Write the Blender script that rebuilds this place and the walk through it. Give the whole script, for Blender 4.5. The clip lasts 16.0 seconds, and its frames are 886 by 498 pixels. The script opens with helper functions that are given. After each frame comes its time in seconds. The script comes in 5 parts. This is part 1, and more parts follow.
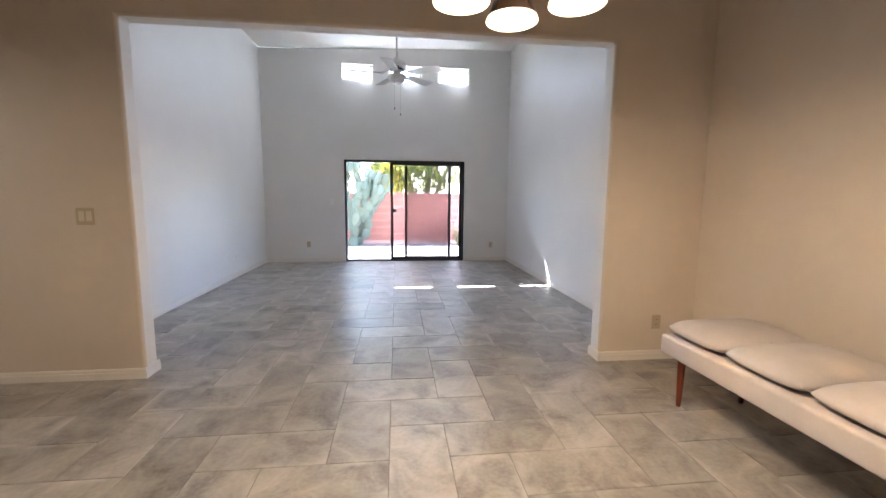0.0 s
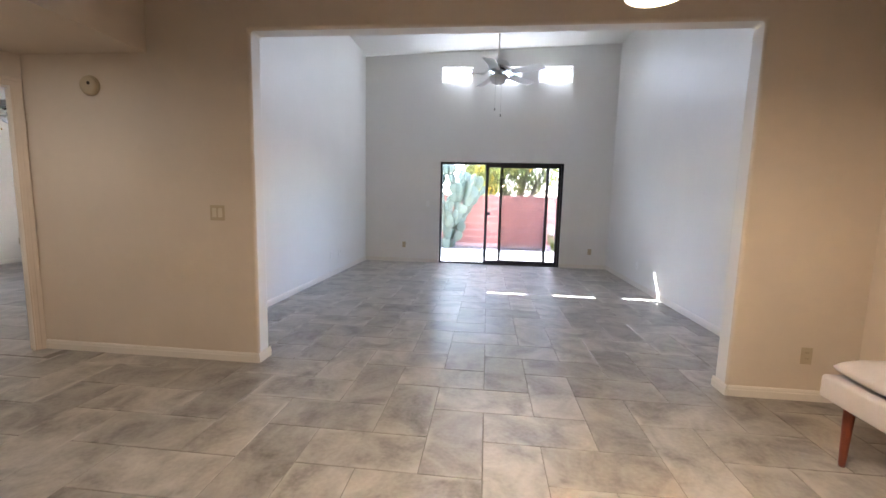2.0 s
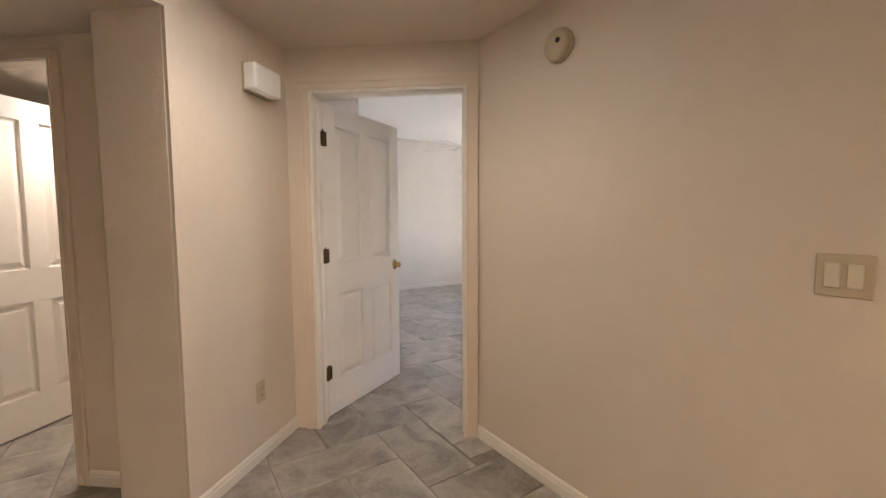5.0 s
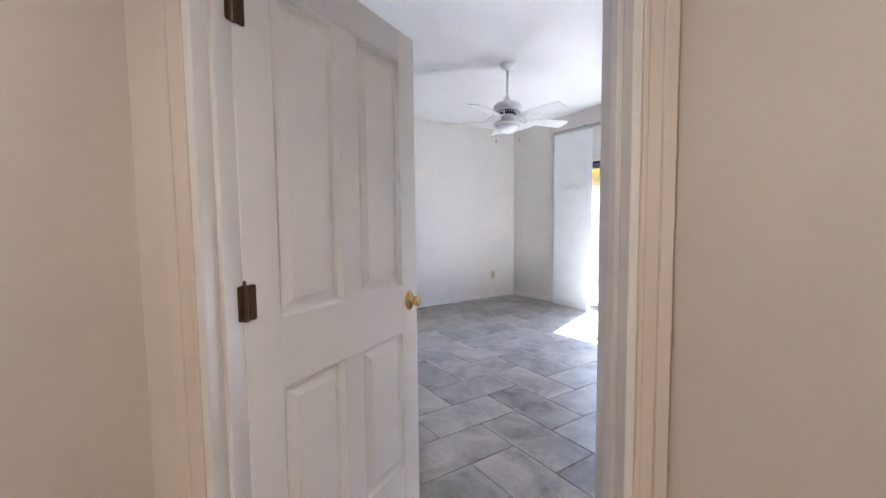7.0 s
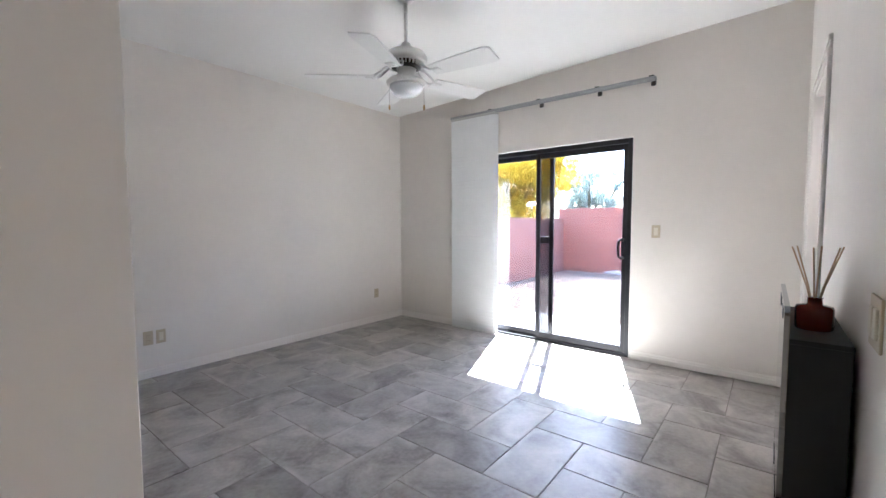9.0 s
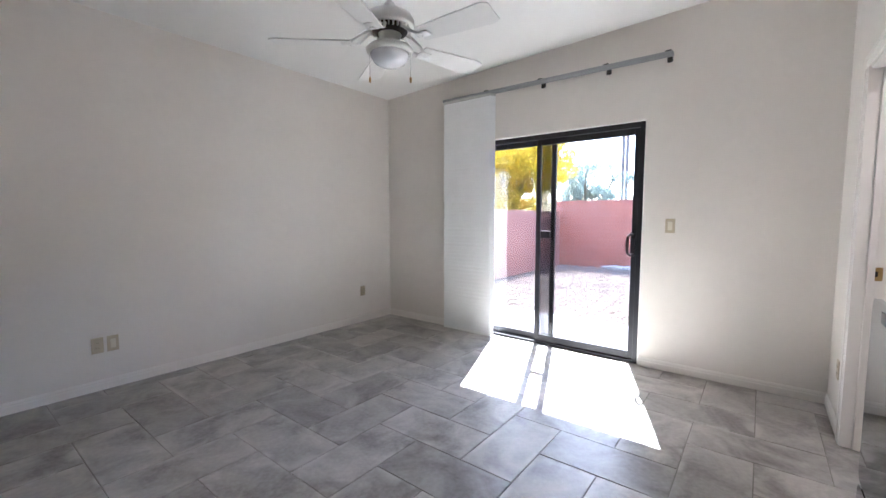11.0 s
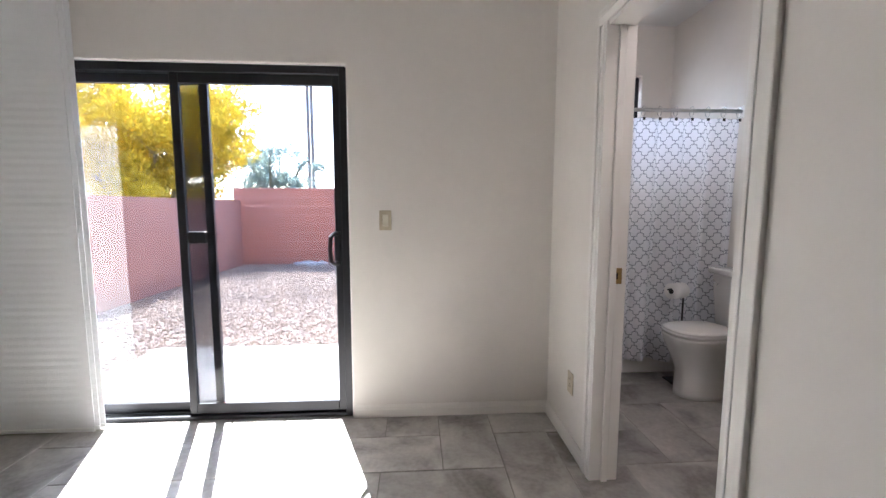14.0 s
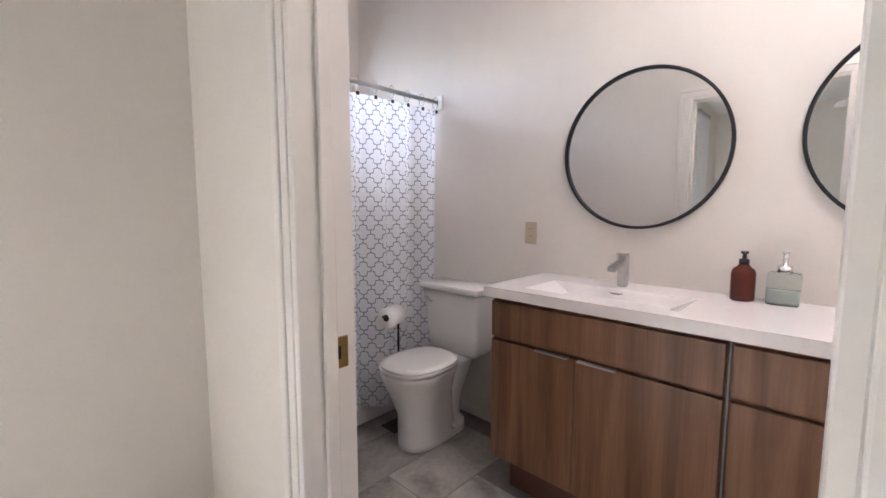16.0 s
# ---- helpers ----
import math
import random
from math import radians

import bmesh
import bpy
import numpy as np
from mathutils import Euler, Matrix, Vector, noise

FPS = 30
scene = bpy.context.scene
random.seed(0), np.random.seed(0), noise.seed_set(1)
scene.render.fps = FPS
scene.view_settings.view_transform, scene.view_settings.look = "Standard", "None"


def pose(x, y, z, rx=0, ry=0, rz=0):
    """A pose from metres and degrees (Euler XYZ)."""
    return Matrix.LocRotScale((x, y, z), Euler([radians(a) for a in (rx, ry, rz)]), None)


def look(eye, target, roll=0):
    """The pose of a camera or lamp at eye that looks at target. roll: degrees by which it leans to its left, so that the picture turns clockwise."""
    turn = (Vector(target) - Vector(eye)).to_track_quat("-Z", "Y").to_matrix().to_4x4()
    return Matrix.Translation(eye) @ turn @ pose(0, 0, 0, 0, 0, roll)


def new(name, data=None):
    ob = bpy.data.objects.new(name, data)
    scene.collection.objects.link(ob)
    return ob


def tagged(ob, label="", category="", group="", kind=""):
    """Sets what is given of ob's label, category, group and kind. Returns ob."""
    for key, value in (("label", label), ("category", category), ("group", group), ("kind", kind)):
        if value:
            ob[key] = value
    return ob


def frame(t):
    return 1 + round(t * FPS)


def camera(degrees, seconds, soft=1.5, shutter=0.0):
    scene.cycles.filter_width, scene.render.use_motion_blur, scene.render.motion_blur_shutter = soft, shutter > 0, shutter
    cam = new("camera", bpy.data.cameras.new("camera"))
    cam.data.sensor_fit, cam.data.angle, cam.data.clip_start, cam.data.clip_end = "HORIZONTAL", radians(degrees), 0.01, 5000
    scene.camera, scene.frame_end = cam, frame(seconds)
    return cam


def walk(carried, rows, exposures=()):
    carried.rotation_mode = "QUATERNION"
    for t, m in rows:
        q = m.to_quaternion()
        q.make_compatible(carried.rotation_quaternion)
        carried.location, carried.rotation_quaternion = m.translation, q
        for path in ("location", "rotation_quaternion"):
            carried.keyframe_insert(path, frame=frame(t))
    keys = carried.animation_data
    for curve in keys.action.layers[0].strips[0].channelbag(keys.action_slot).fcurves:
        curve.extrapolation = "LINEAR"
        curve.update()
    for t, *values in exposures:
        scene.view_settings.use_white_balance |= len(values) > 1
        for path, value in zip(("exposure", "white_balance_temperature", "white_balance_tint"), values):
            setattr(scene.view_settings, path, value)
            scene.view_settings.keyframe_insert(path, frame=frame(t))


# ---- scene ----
cam = camera(94.7, 16.0)
PATH = [
    (0, (0.032, 0.48, 1.278), (0.258, 2.452, 1.032), 0.5),
    (0.5, (0.03, 0.484, 1.275), (0.234, 2.458, 1.026), 0.7),
    (1, (0.021, 0.495, 1.279), (0.168, 2.473, 1.029), 1.0),
    (1.5, (0.028, 0.511, 1.281), (0.061, 2.495, 1.033), 1.2),
    (2, (-0.031, 0.607, 1.277), (-0.24, 2.582, 1.037), 1.4),
    (2.5, (-0.186, 0.838, 1.273), (-0.706, 2.756, 1.046), 1.7),
    (3, (-0.391, 1.136, 1.276), (-1.308, 2.899, 1.051), 1.8),
    (3.5, (-0.662, 1.41, 1.253), (-1.93, 2.941, 1.034), 1.6),
    (4, (-1.02, 1.625, 1.289), (-2.497, 2.957, 1.075), 1.5),
    (4.2, (-1.155, 1.707, 1.298), (-2.707, 2.954, 1.106), 1.4),
    (6.3, (-2.715, 2.372, 1.262), (-4.412, 3.430, 1.123), -0.8),
    (6.5, (-2.865, 2.44, 1.256), (-4.544, 3.517, 1.117), -0.9),
    (7, (-3.139, 2.648, 1.264), (-4.807, 3.743, 1.123), -0.6),
    (7.5, (-3.492, 2.832, 1.255), (-5.088, 4.028, 1.113), -0.5),
    (8, (-3.839, 3.002, 1.261), (-5.337, 4.32, 1.131), -0.3),
    (8.5, (-4.058, 3.239, 1.287), (-5.457, 4.663, 1.165), -0.4),
    (9, (-4.275, 3.415, 1.258), (-5.525, 4.971, 1.136), -0.2),
    (11.5, (-4.522, 3.793, 1.263), (-5.729, 5.378, 1.086), 0.2),
    (12, (-4.599, 3.886, 1.255), (-5.719, 5.53, 1.052), 0.0),
    (12.5, (-4.762, 4.064, 1.248), (-5.628, 5.853, 1.024), -0.3),
    (13, (-4.797, 4.354, 1.24), (-5.359, 6.261, 1.026), -0.5),
    (13.5, (-4.842, 4.683, 1.223), (-5.072, 6.661, 1.029), -0.6),
    (14, (-4.889, 5.047, 1.265), (-4.762, 7.032, 1.058), 0.1),
    (14.5, (-4.785, 5.372, 1.262), (-4.352, 7.315, 1.071), 0.4),
    (15, (-4.712, 5.64, 1.263), (-3.923, 7.469, 1.079), 0.3),
    (15.5, (-4.631, 5.868, 1.264), (-3.478, 7.493, 1.081), 0.4),
    (16, (-4.473, 6.015, 1.27), (-3.038, 7.395, 1.077), 0.0),
]
walk(cam, [(t, look(eye, target, roll)) for t, eye, target, roll in PATH],
     [(0, 5.48, 5500, 10), (1.5, 5.48, 5500, 10), (2.5, 5.6, 5450, 11), (3.0, 5.55, 5700, 12), (3.8, 5.7, 6200, 12), (4.2, 5.75, 6200, 12), (6.3, 5.95, 4950, 12), (7.0, 5.88, 5000, 12), (7.5, 5.85, 5050, 12), (8.0, 5.68, 5250, 10),
      (9.0, 5.45, 5300, 10), (11.5, 5.22, 5380, 10), (13.5, 4.88, 5600, 10), (14.5, 4.65, 5600, 10), (15.5, 4.95, 5650, 12), (16.0, 5.15, 5700, 12)])

# ---- world, sun, exposure ----
SUN_DIR = Vector((-0.37, 1.0, 1.41)).normalized()   # from the ground towards the sun
world = bpy.data.worlds.new("sky")
scene.world = world
world.use_nodes = True
_n, _l = world.node_tree.nodes, world.node_tree.links
_n.clear()
_sky = _n.new("ShaderNodeTexSky")
_sky.sky_type = "NISHITA"
_sky.sun_disc = False
_sky.sun_elevation = math.asin(SUN_DIR.z)
_sky.sun_rotation = math.atan2(SUN_DIR.x, SUN_DIR.y)
_sky.dust_density = 2.0
_bg = _n.new("ShaderNodeBackground")
_bg.inputs[1].default_value = 0.15
_out = _n.new("ShaderNodeOutputWorld")
_l.new(_sky.outputs[0], _bg.inputs[0])
_l.new(_bg.outputs[0], _out.inputs[0])
_sd = bpy.data.lights.new("sun", "SUN")
_sd.energy, _sd.angle, _sd.color = 2.5, radians(0.53), (1.0, 0.95, 0.86)
_so = new("sun", _sd)
_so.matrix_world = look(SUN_DIR * 40, (0, 0, 0))
CHANDELIER_W, BATH_LAMP = 0.57, 2.05
# second lamp is unseen, added to light the side room's open door
DOWNLIGHTS = (((-3.18, 2.42, 2.262), 0.36), ((-5.15, 1.70, 2.112), 0.9))
for _at, _w in DOWNLIGHTS:
    _ld = bpy.data.lights.new("downlight", "SPOT")
    _ld.energy, _ld.color, _ld.spot_size, _ld.spot_blend, _ld.shadow_soft_size = _w, (1.0, 0.74, 0.50), radians(140), 0.6, 0.06
    new("downlight", _ld).matrix_world = look(_at, (_at[0], _at[1], 0.0))
# area lamps added in the three clerestory openings to boost the skylight
for _x in (-0.69, 0.225, 1.16):
    _ld = bpy.data.lights.new("clerestory_fill_lamp", "AREA")
    _ld.shape, _ld.size, _ld.size_y, _ld.energy, _ld.color = "RECTANGLE", 0.54, 0.24, 0.33, (1.0, 0.985, 0.97)
    new("clerestory_fill_lamp", _ld).matrix_world = look((_x, 8.83, 3.67), (_x - 1.1, 7.35, 2.1))

# area lamp added in the small bathroom window to back-light the curtain
_ld = bpy.data.lights.new("bathroom_fill_lamp", "AREA")
_ld.shape, _ld.size, _ld.size_y, _ld.energy, _ld.color = "RECTANGLE", 0.74, 0.34, 0.20, (0.97, 0.97, 1.0)
new("bathroom_fill_lamp", _ld).matrix_world = look((-3.275, 8.835, 2.23), (-3.275, 7.8, 1.2))

# ---- materials ----
def material(name, base, rough=0.6, metal=0.0, vary=0.08, scale=6.0, bump=0.0, bump_scale=80.0, obj_random=0.0, spec=0.5):
    """A painted or solid surface: two scales of mottling, fine relief, an optional shift per object."""
    m = bpy.data.materials.new(name)
    m.use_nodes = True
    nt = m.node_tree
    n, l = nt.nodes, nt.links
    b = n["Principled BSDF"]
    co = n.new("ShaderNodeTexCoord")
    n1 = n.new("ShaderNodeTexNoise"); n1.inputs["Scale"].default_value = scale; n1.inputs["Detail"].default_value = 5
    n2 = n.new("ShaderNodeTexNoise"); n2.inputs["Scale"].default_value = scale * 9; n2.inputs["Detail"].default_value = 3
    l.new(co.outputs["Object"], n1.inputs["Vector"]); l.new(co.outputs["Object"], n2.inputs["Vector"])
    mx = n.new("ShaderNodeMath"); mx.operation = "MULTIPLY_ADD"; mx.inputs[1].default_value = 0.35
    l.new(n2.outputs["Fac"], mx.inputs[0]); l.new(n1.outputs["Fac"], mx.inputs[2])
    ramp = n.new("ShaderNodeMapRange")
    ramp.inputs["From Min"].default_value, ramp.inputs["From Max"].default_value = 0.4, 0.95
    ramp.inputs["To Min"].default_value, ramp.inputs["To Max"].default_value = 1 - vary, 1 + vary
    l.new(mx.outputs[0], ramp.inputs["Value"])
    val = ramp.outputs["Result"]
    if obj_random:
        oi = n.new("ShaderNodeObjectInfo")
        r2 = n.new("ShaderNodeMapRange")
        r2.inputs["To Min"].default_value, r2.inputs["To Max"].default_value = 1 - obj_random, 1 + obj_random
        l.new(oi.outputs["Random"], r2.inputs["Value"])
        mm = n.new("ShaderNodeMath"); mm.operation = "MULTIPLY"
        l.new(val, mm.inputs[0]); l.new(r2.outputs["Result"], mm.inputs[1])
        val = mm.outputs[0]
    hs = n.new("ShaderNodeHueSaturation"); hs.inputs["Color"].default_value = (*base, 1)
    l.new(val, hs.inputs["Value"])
    l.new(hs.outputs[0], b.inputs["Base Color"])
    b.inputs["Roughness"].default_value, b.inputs["Metallic"].default_value = rough, metal
    b.inputs["Specular IOR Level"].default_value = spec
    if bump:
        nb = n.new("ShaderNodeTexNoise"); nb.inputs["Scale"].default_value = bump_scale; nb.inputs["Detail"].default_value = 3
        l.new(co.outputs["Object"], nb.inputs["Vector"])
        bp = n.new("ShaderNodeBump"); bp.inputs["Strength"].default_value = bump; bp.inputs["Distance"].default_value = 0.004
        l.new(nb.outputs["Fac"], bp.inputs["Height"]); l.new(bp.outputs[0], b.inputs["Normal"])
    return m


def tile_material():
    m = bpy.data.materials.new("porcelain_tile")
    m.use_nodes = True
    n, l = m.node_tree.nodes, m.node_tree.links
    b = n["Principled BSDF"]
    co, oi = n.new("ShaderNodeTexCoord"), n.new("ShaderNodeObjectInfo")
    sh = n.new("ShaderNodeVectorMath"); sh.operation = "MULTIPLY_ADD"
    cx = n.new("ShaderNodeCombineXYZ")
    for k in range(3):
        l.new(oi.outputs["Random"], cx.inputs[k])
    sh.inputs[1].default_value = (37, 53, 11)
    l.new(cx.outputs[0], sh.inputs[0]); l.new(co.outputs["Object"], sh.inputs[2])
    cloud = n.new("ShaderNodeTexNoise"); cloud.inputs["Scale"].default_value = 3.2; cloud.inputs["Detail"].default_value = 7; cloud.inputs["Roughness"].default_value = 0.6; cloud.inputs["Distortion"].default_value = 0.8
    fine = n.new("ShaderNodeTexNoise"); fine.inputs["Scale"].default_value = 45; fine.inputs["Detail"].default_value = 5
    l.new(sh.outputs[0], cloud.inputs["Vector"]); l.new(sh.outputs[0], fine.inputs["Vector"])
    mx = n.new("ShaderNodeMath"); mx.operation = "MULTIPLY_ADD"; mx.inputs[1].default_value = 0.22
    l.new(fine.outputs["Fac"], mx.inputs[0]); l.new(cloud.outputs["Fac"], mx.inputs[2])
    cr = n.new("ShaderNodeValToRGB")
    cr.color_ramp.elements[0].position, cr.color_ramp.elements[0].color = 0.38, (0.160, 0.146, 0.130, 1)
    cr.color_ramp.elements[1].position, cr.color_ramp.elements[1].color = 0.84, (0.55, 0.515, 0.47, 1)
    e = cr.color_ramp.elements.new(0.58); e.color = (0.345, 0.32, 0.29, 1)
    l.new(mx.outputs[0], cr.inputs[0])
    r2 = n.new("ShaderNodeMapRange"); r2.inputs["To Min"].default_value, r2.inputs["To Max"].default_value = 0.74, 1.04
    l.new(oi.outputs["Random"], r2.inputs["Value"])
    hs = n.new("ShaderNodeHueSaturation")
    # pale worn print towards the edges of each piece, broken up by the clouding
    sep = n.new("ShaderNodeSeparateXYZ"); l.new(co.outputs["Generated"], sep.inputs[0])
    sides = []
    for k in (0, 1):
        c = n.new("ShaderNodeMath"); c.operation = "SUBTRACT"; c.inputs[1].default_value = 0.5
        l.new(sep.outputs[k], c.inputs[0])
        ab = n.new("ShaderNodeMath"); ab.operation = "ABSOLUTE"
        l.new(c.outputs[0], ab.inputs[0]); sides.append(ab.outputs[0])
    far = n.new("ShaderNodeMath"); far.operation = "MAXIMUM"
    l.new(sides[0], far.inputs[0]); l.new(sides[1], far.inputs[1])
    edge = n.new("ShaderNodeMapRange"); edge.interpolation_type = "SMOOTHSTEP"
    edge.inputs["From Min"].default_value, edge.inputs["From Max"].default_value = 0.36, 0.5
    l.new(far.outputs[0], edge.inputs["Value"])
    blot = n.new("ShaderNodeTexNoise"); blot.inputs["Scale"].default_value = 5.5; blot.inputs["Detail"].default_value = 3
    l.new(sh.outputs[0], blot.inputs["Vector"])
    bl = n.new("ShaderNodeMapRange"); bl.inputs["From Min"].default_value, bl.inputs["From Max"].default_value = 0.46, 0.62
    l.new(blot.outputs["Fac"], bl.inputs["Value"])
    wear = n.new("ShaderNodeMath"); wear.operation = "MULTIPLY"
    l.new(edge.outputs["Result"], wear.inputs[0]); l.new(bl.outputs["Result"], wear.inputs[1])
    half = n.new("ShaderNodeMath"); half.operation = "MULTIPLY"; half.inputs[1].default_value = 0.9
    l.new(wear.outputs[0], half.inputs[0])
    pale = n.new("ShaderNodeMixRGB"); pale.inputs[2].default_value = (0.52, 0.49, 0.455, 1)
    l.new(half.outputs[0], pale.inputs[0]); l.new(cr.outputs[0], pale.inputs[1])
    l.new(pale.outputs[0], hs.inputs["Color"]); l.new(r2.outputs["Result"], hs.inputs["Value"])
    l.new(hs.outputs[0], b.inputs["Base Color"])
    rr = n.new("ShaderNodeMapRange"); rr.inputs["To Min"].default_value, rr.inputs["To Max"].default_value = 0.26, 0.42
    l.new(cloud.outputs["Fac"], rr.inputs["Value"]); l.new(rr.outputs["Result"], b.inputs["Roughness"])
    bp = n.new("ShaderNodeBump"); bp.inputs["Strength"].default_value = 0.12; bp.inputs["Distance"].default_value = 0.003
    l.new(fine.outputs["Fac"], bp.inputs["Height"]); l.new(bp.outputs[0], b.inputs["Normal"])
    return m


def wood_material(name, dark, light, rough=0.45, grain=(14, 14, 1.2)):
    m = bpy.data.materials.new(name)
    m.use_nodes = True
    n, l = m.node_tree.nodes, m.node_tree.links
    b = n["Principled BSDF"]
    co, mp = n.new("ShaderNodeTexCoord"), n.new("ShaderNodeMapping")
    mp.inputs["Scale"].default_value = grain
    l.new(co.outputs["Object"], mp.inputs[0])
    w = n.new("ShaderNodeTexNoise"); w.inputs["Scale"].default_value = 1.0; w.inputs["Detail"].default_value = 6; w.inputs["Distortion"].default_value = 0.6
    f = n.new("ShaderNodeTexNoise"); f.inputs["Scale"].default_value = 7.0; f.inputs["Detail"].default_value = 4
    l.new(mp.outputs[0], w.inputs[0]); l.new(mp.outputs[0], f.inputs[0])
    mx = n.new("ShaderNodeMath"); mx.operation = "MULTIPLY_ADD"; mx.inputs[1].default_value = 0.3
    l.new(f.outputs["Fac"], mx.inputs[0]); l.new(w.outputs["Fac"], mx.inputs[2])
    cr = n.new("ShaderNodeValToRGB")
    cr.color_ramp.elements[0].position, cr.color_ramp.elements[0].color = 0.42, (*dark, 1)
    cr.color_ramp.elements[1].position, cr.color_ramp.elements[1].color = 0.85, (*light, 1)
    l.new(mx.outputs[0], cr.inputs[0]); l.new(cr.outputs[0], b.inputs["Base Color"])
    b.inputs["Roughness"].default_value = rough
    return m


def glass_material(name, tint, gloss=0.06):
    """A thin pane: see-through in the given tint, with a faint mirror image."""
    m = bpy.data.materials.new(name)
    m.use_nodes = True
    n, l = m.node_tree.nodes, m.node_tree.links
    n.clear()
    o = n.new("ShaderNodeOutputMaterial")
    t, g = n.new("ShaderNodeBsdfTransparent"), n.new("ShaderNodeBsdfGlossy")
    t.inputs[0].default_value = (*tint, 1)
    g.inputs["Roughness"].default_value = 0.02
    fr = n.new("ShaderNodeFresnel"); fr.inputs[0].default_value = 1.45
    mix = n.new("ShaderNodeMixShader")
    l.new(fr.outputs[0], mix.inputs[0]); l.new(t.outputs[0], mix.inputs[1]); l.new(g.outputs[0], mix.inputs[2])
    l.new(mix.outputs[0], o.inputs[0])
    return m


def leaf_material(name, base, vary):
    """Thin leaves or petals that let light through."""
    m = material(name, base, 0.7, vary=vary, scale=3)
    n, l = m.node_tree.nodes, m.node_tree.links
    b, o = n["Principled BSDF"], n["Material Output"]
    t, mix = n.new("ShaderNodeBsdfTranslucent"), n.new("ShaderNodeMixShader")
    l.new(b.inputs["Base Color"].links[0].from_socket, t.inputs[0])
    mix.inputs[0].default_value = 0.5
    l.new(b.outputs[0], mix.inputs[1]); l.new(t.outputs[0], mix.inputs[2]); l.new(mix.outputs[0], o.inputs[0])
    return m


def lamp_material(name, colour, strength):
    m = bpy.data.materials.new(name)
    m.use_nodes = True
    b = m.node_tree.nodes["Principled BSDF"]
    b.inputs["Base Color"].default_value = (*colour, 1)
    b.inputs["Emission Color"].default_value = (*colour, 1)
    b.inputs["Emission Strength"].default_value = strength
    return m


def pebble_material():
    """Crushed stone: each piece its own shade of tan, pink or grey."""
    m = material("pebbles", (0.20, 0.165, 0.14), 0.9, vary=0.2, scale=10)
    n, l = m.node_tree.nodes, m.node_tree.links
    b, g = n["Principled BSDF"], n.new("ShaderNodeNewGeometry")
    cr = n.new("ShaderNodeValToRGB")
    cr.color_ramp.elements[0].color, cr.color_ramp.elements[1].color = (0.15, 0.105, 0.08, 1), (0.48, 0.39, 0.31, 1)
    e = cr.color_ramp.elements.new(0.5); e.color = (0.29, 0.22, 0.17, 1)
    l.new(g.outputs["Random Per Island"], cr.inputs[0]); l.new(cr.outputs[0], b.inputs["Base Color"])
    return m


PAINT = material("wall_paint", (0.76, 0.715, 0.66), 0.60, vary=0.04, scale=1.5, bump=0.24, bump_scale=38)
PAINT_HALL = material("wall_paint_beige", (0.69, 0.61, 0.52), 0.58, vary=0.04, scale=1.5, bump=0.24, bump_scale=38)
PAINT_GREAT = material("wall_paint_white", (0.82, 0.805, 0.78), 0.5, vary=0.025, scale=1.5, bump=0.16, bump_scale=38)
CEIL = material("ceiling_paint", (0.83, 0.815, 0.79), 0.75, vary=0.02, scale=1.2, bump=0.22, bump_scale=45)
TRIM = material("trim_paint", (0.79, 0.75, 0.70), 0.38, vary=0.02, scale=4, bump=0.04)
TRIM_HALL = material("trim_paint_beige", (0.70, 0.61, 0.515), 0.42, vary=0.02, scale=4, bump=0.04)
DOORPAINT = material("door_paint", (0.82, 0.795, 0.765), 0.36, vary=0.02, scale=3, bump=0.08, bump_scale=60)
GROUT = material("grout", (0.235, 0.215, 0.195), 0.85, vary=0.15, scale=20, bump=0.2)
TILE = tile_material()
BLACKAL = material("black_aluminium", (0.02, 0.02, 0.024), 0.36, 0.3, vary=0.2, scale=5)
# these two tints dim the bright outdoor view; real panes are clearer
GLASS = glass_material("window_glass", (0.47, 0.47, 0.475))
GLASS_GREAT = glass_material("great_room_glass", (0.66, 0.66, 0.665))
GLASS_BATH = glass_material("clear_window_glass", (0.85, 0.85, 0.85))
GLASS_SCREEN = glass_material("tinted_glass", (0.66, 0.655, 0.66))
WHITEPLASTIC = material("white_plastic", (0.87, 0.865, 0.84), 0.35, vary=0.02)
# cover plates darker than rockers: shade of the bevelled edge put into colour
ALMOND_SHADED = material("almond_plastic_shaded", (0.52, 0.44, 0.31), 0.4, vary=0.03)
IVORY = material("ivory_plastic", (0.68, 0.62, 0.50), 0.35, vary=0.03)
WHITEFAN = material("fan_enamel", (0.76, 0.75, 0.73), 0.32, vary=0.02)
OPAL = material("opal_glass", (0.85, 0.86, 0.88), 0.12, vary=0.01)
TRACKGREY = material("grey_enamel", (0.33, 0.33, 0.34), 0.4, vary=0.04)
BRASS = material("brass", (0.72, 0.50, 0.20), 0.22, 1.0, vary=0.08, scale=12)
OLDBRASS = material("aged_brass", (0.42, 0.28, 0.12), 0.35, 1.0, vary=0.2, scale=14)
BRONZE = material("bronze_hinge", (0.10, 0.055, 0.03), 0.4, 0.7, vary=0.25, scale=18)
CHROME = material("chrome", (0.75, 0.75, 0.76), 0.12, 1.0, vary=0.03)
NICKEL = material("brushed_nickel", (0.55, 0.54, 0.52), 0.28, 1.0, vary=0.06, scale=20)
DARKMETAL = material("dark_metal", (0.05, 0.045, 0.04), 0.35, 0.8, vary=0.15)
BLACKLACQ = material("black_lacquer", (0.010, 0.010, 0.013), 0.3, vary=0.2)
CABBLACK = material("cabinet_black", (0.006, 0.006, 0.008), 0.55, vary=0.15)
MIRROR = material("mirror", (0.86, 0.87, 0.87), 0.015, 1.0, vary=0.005)
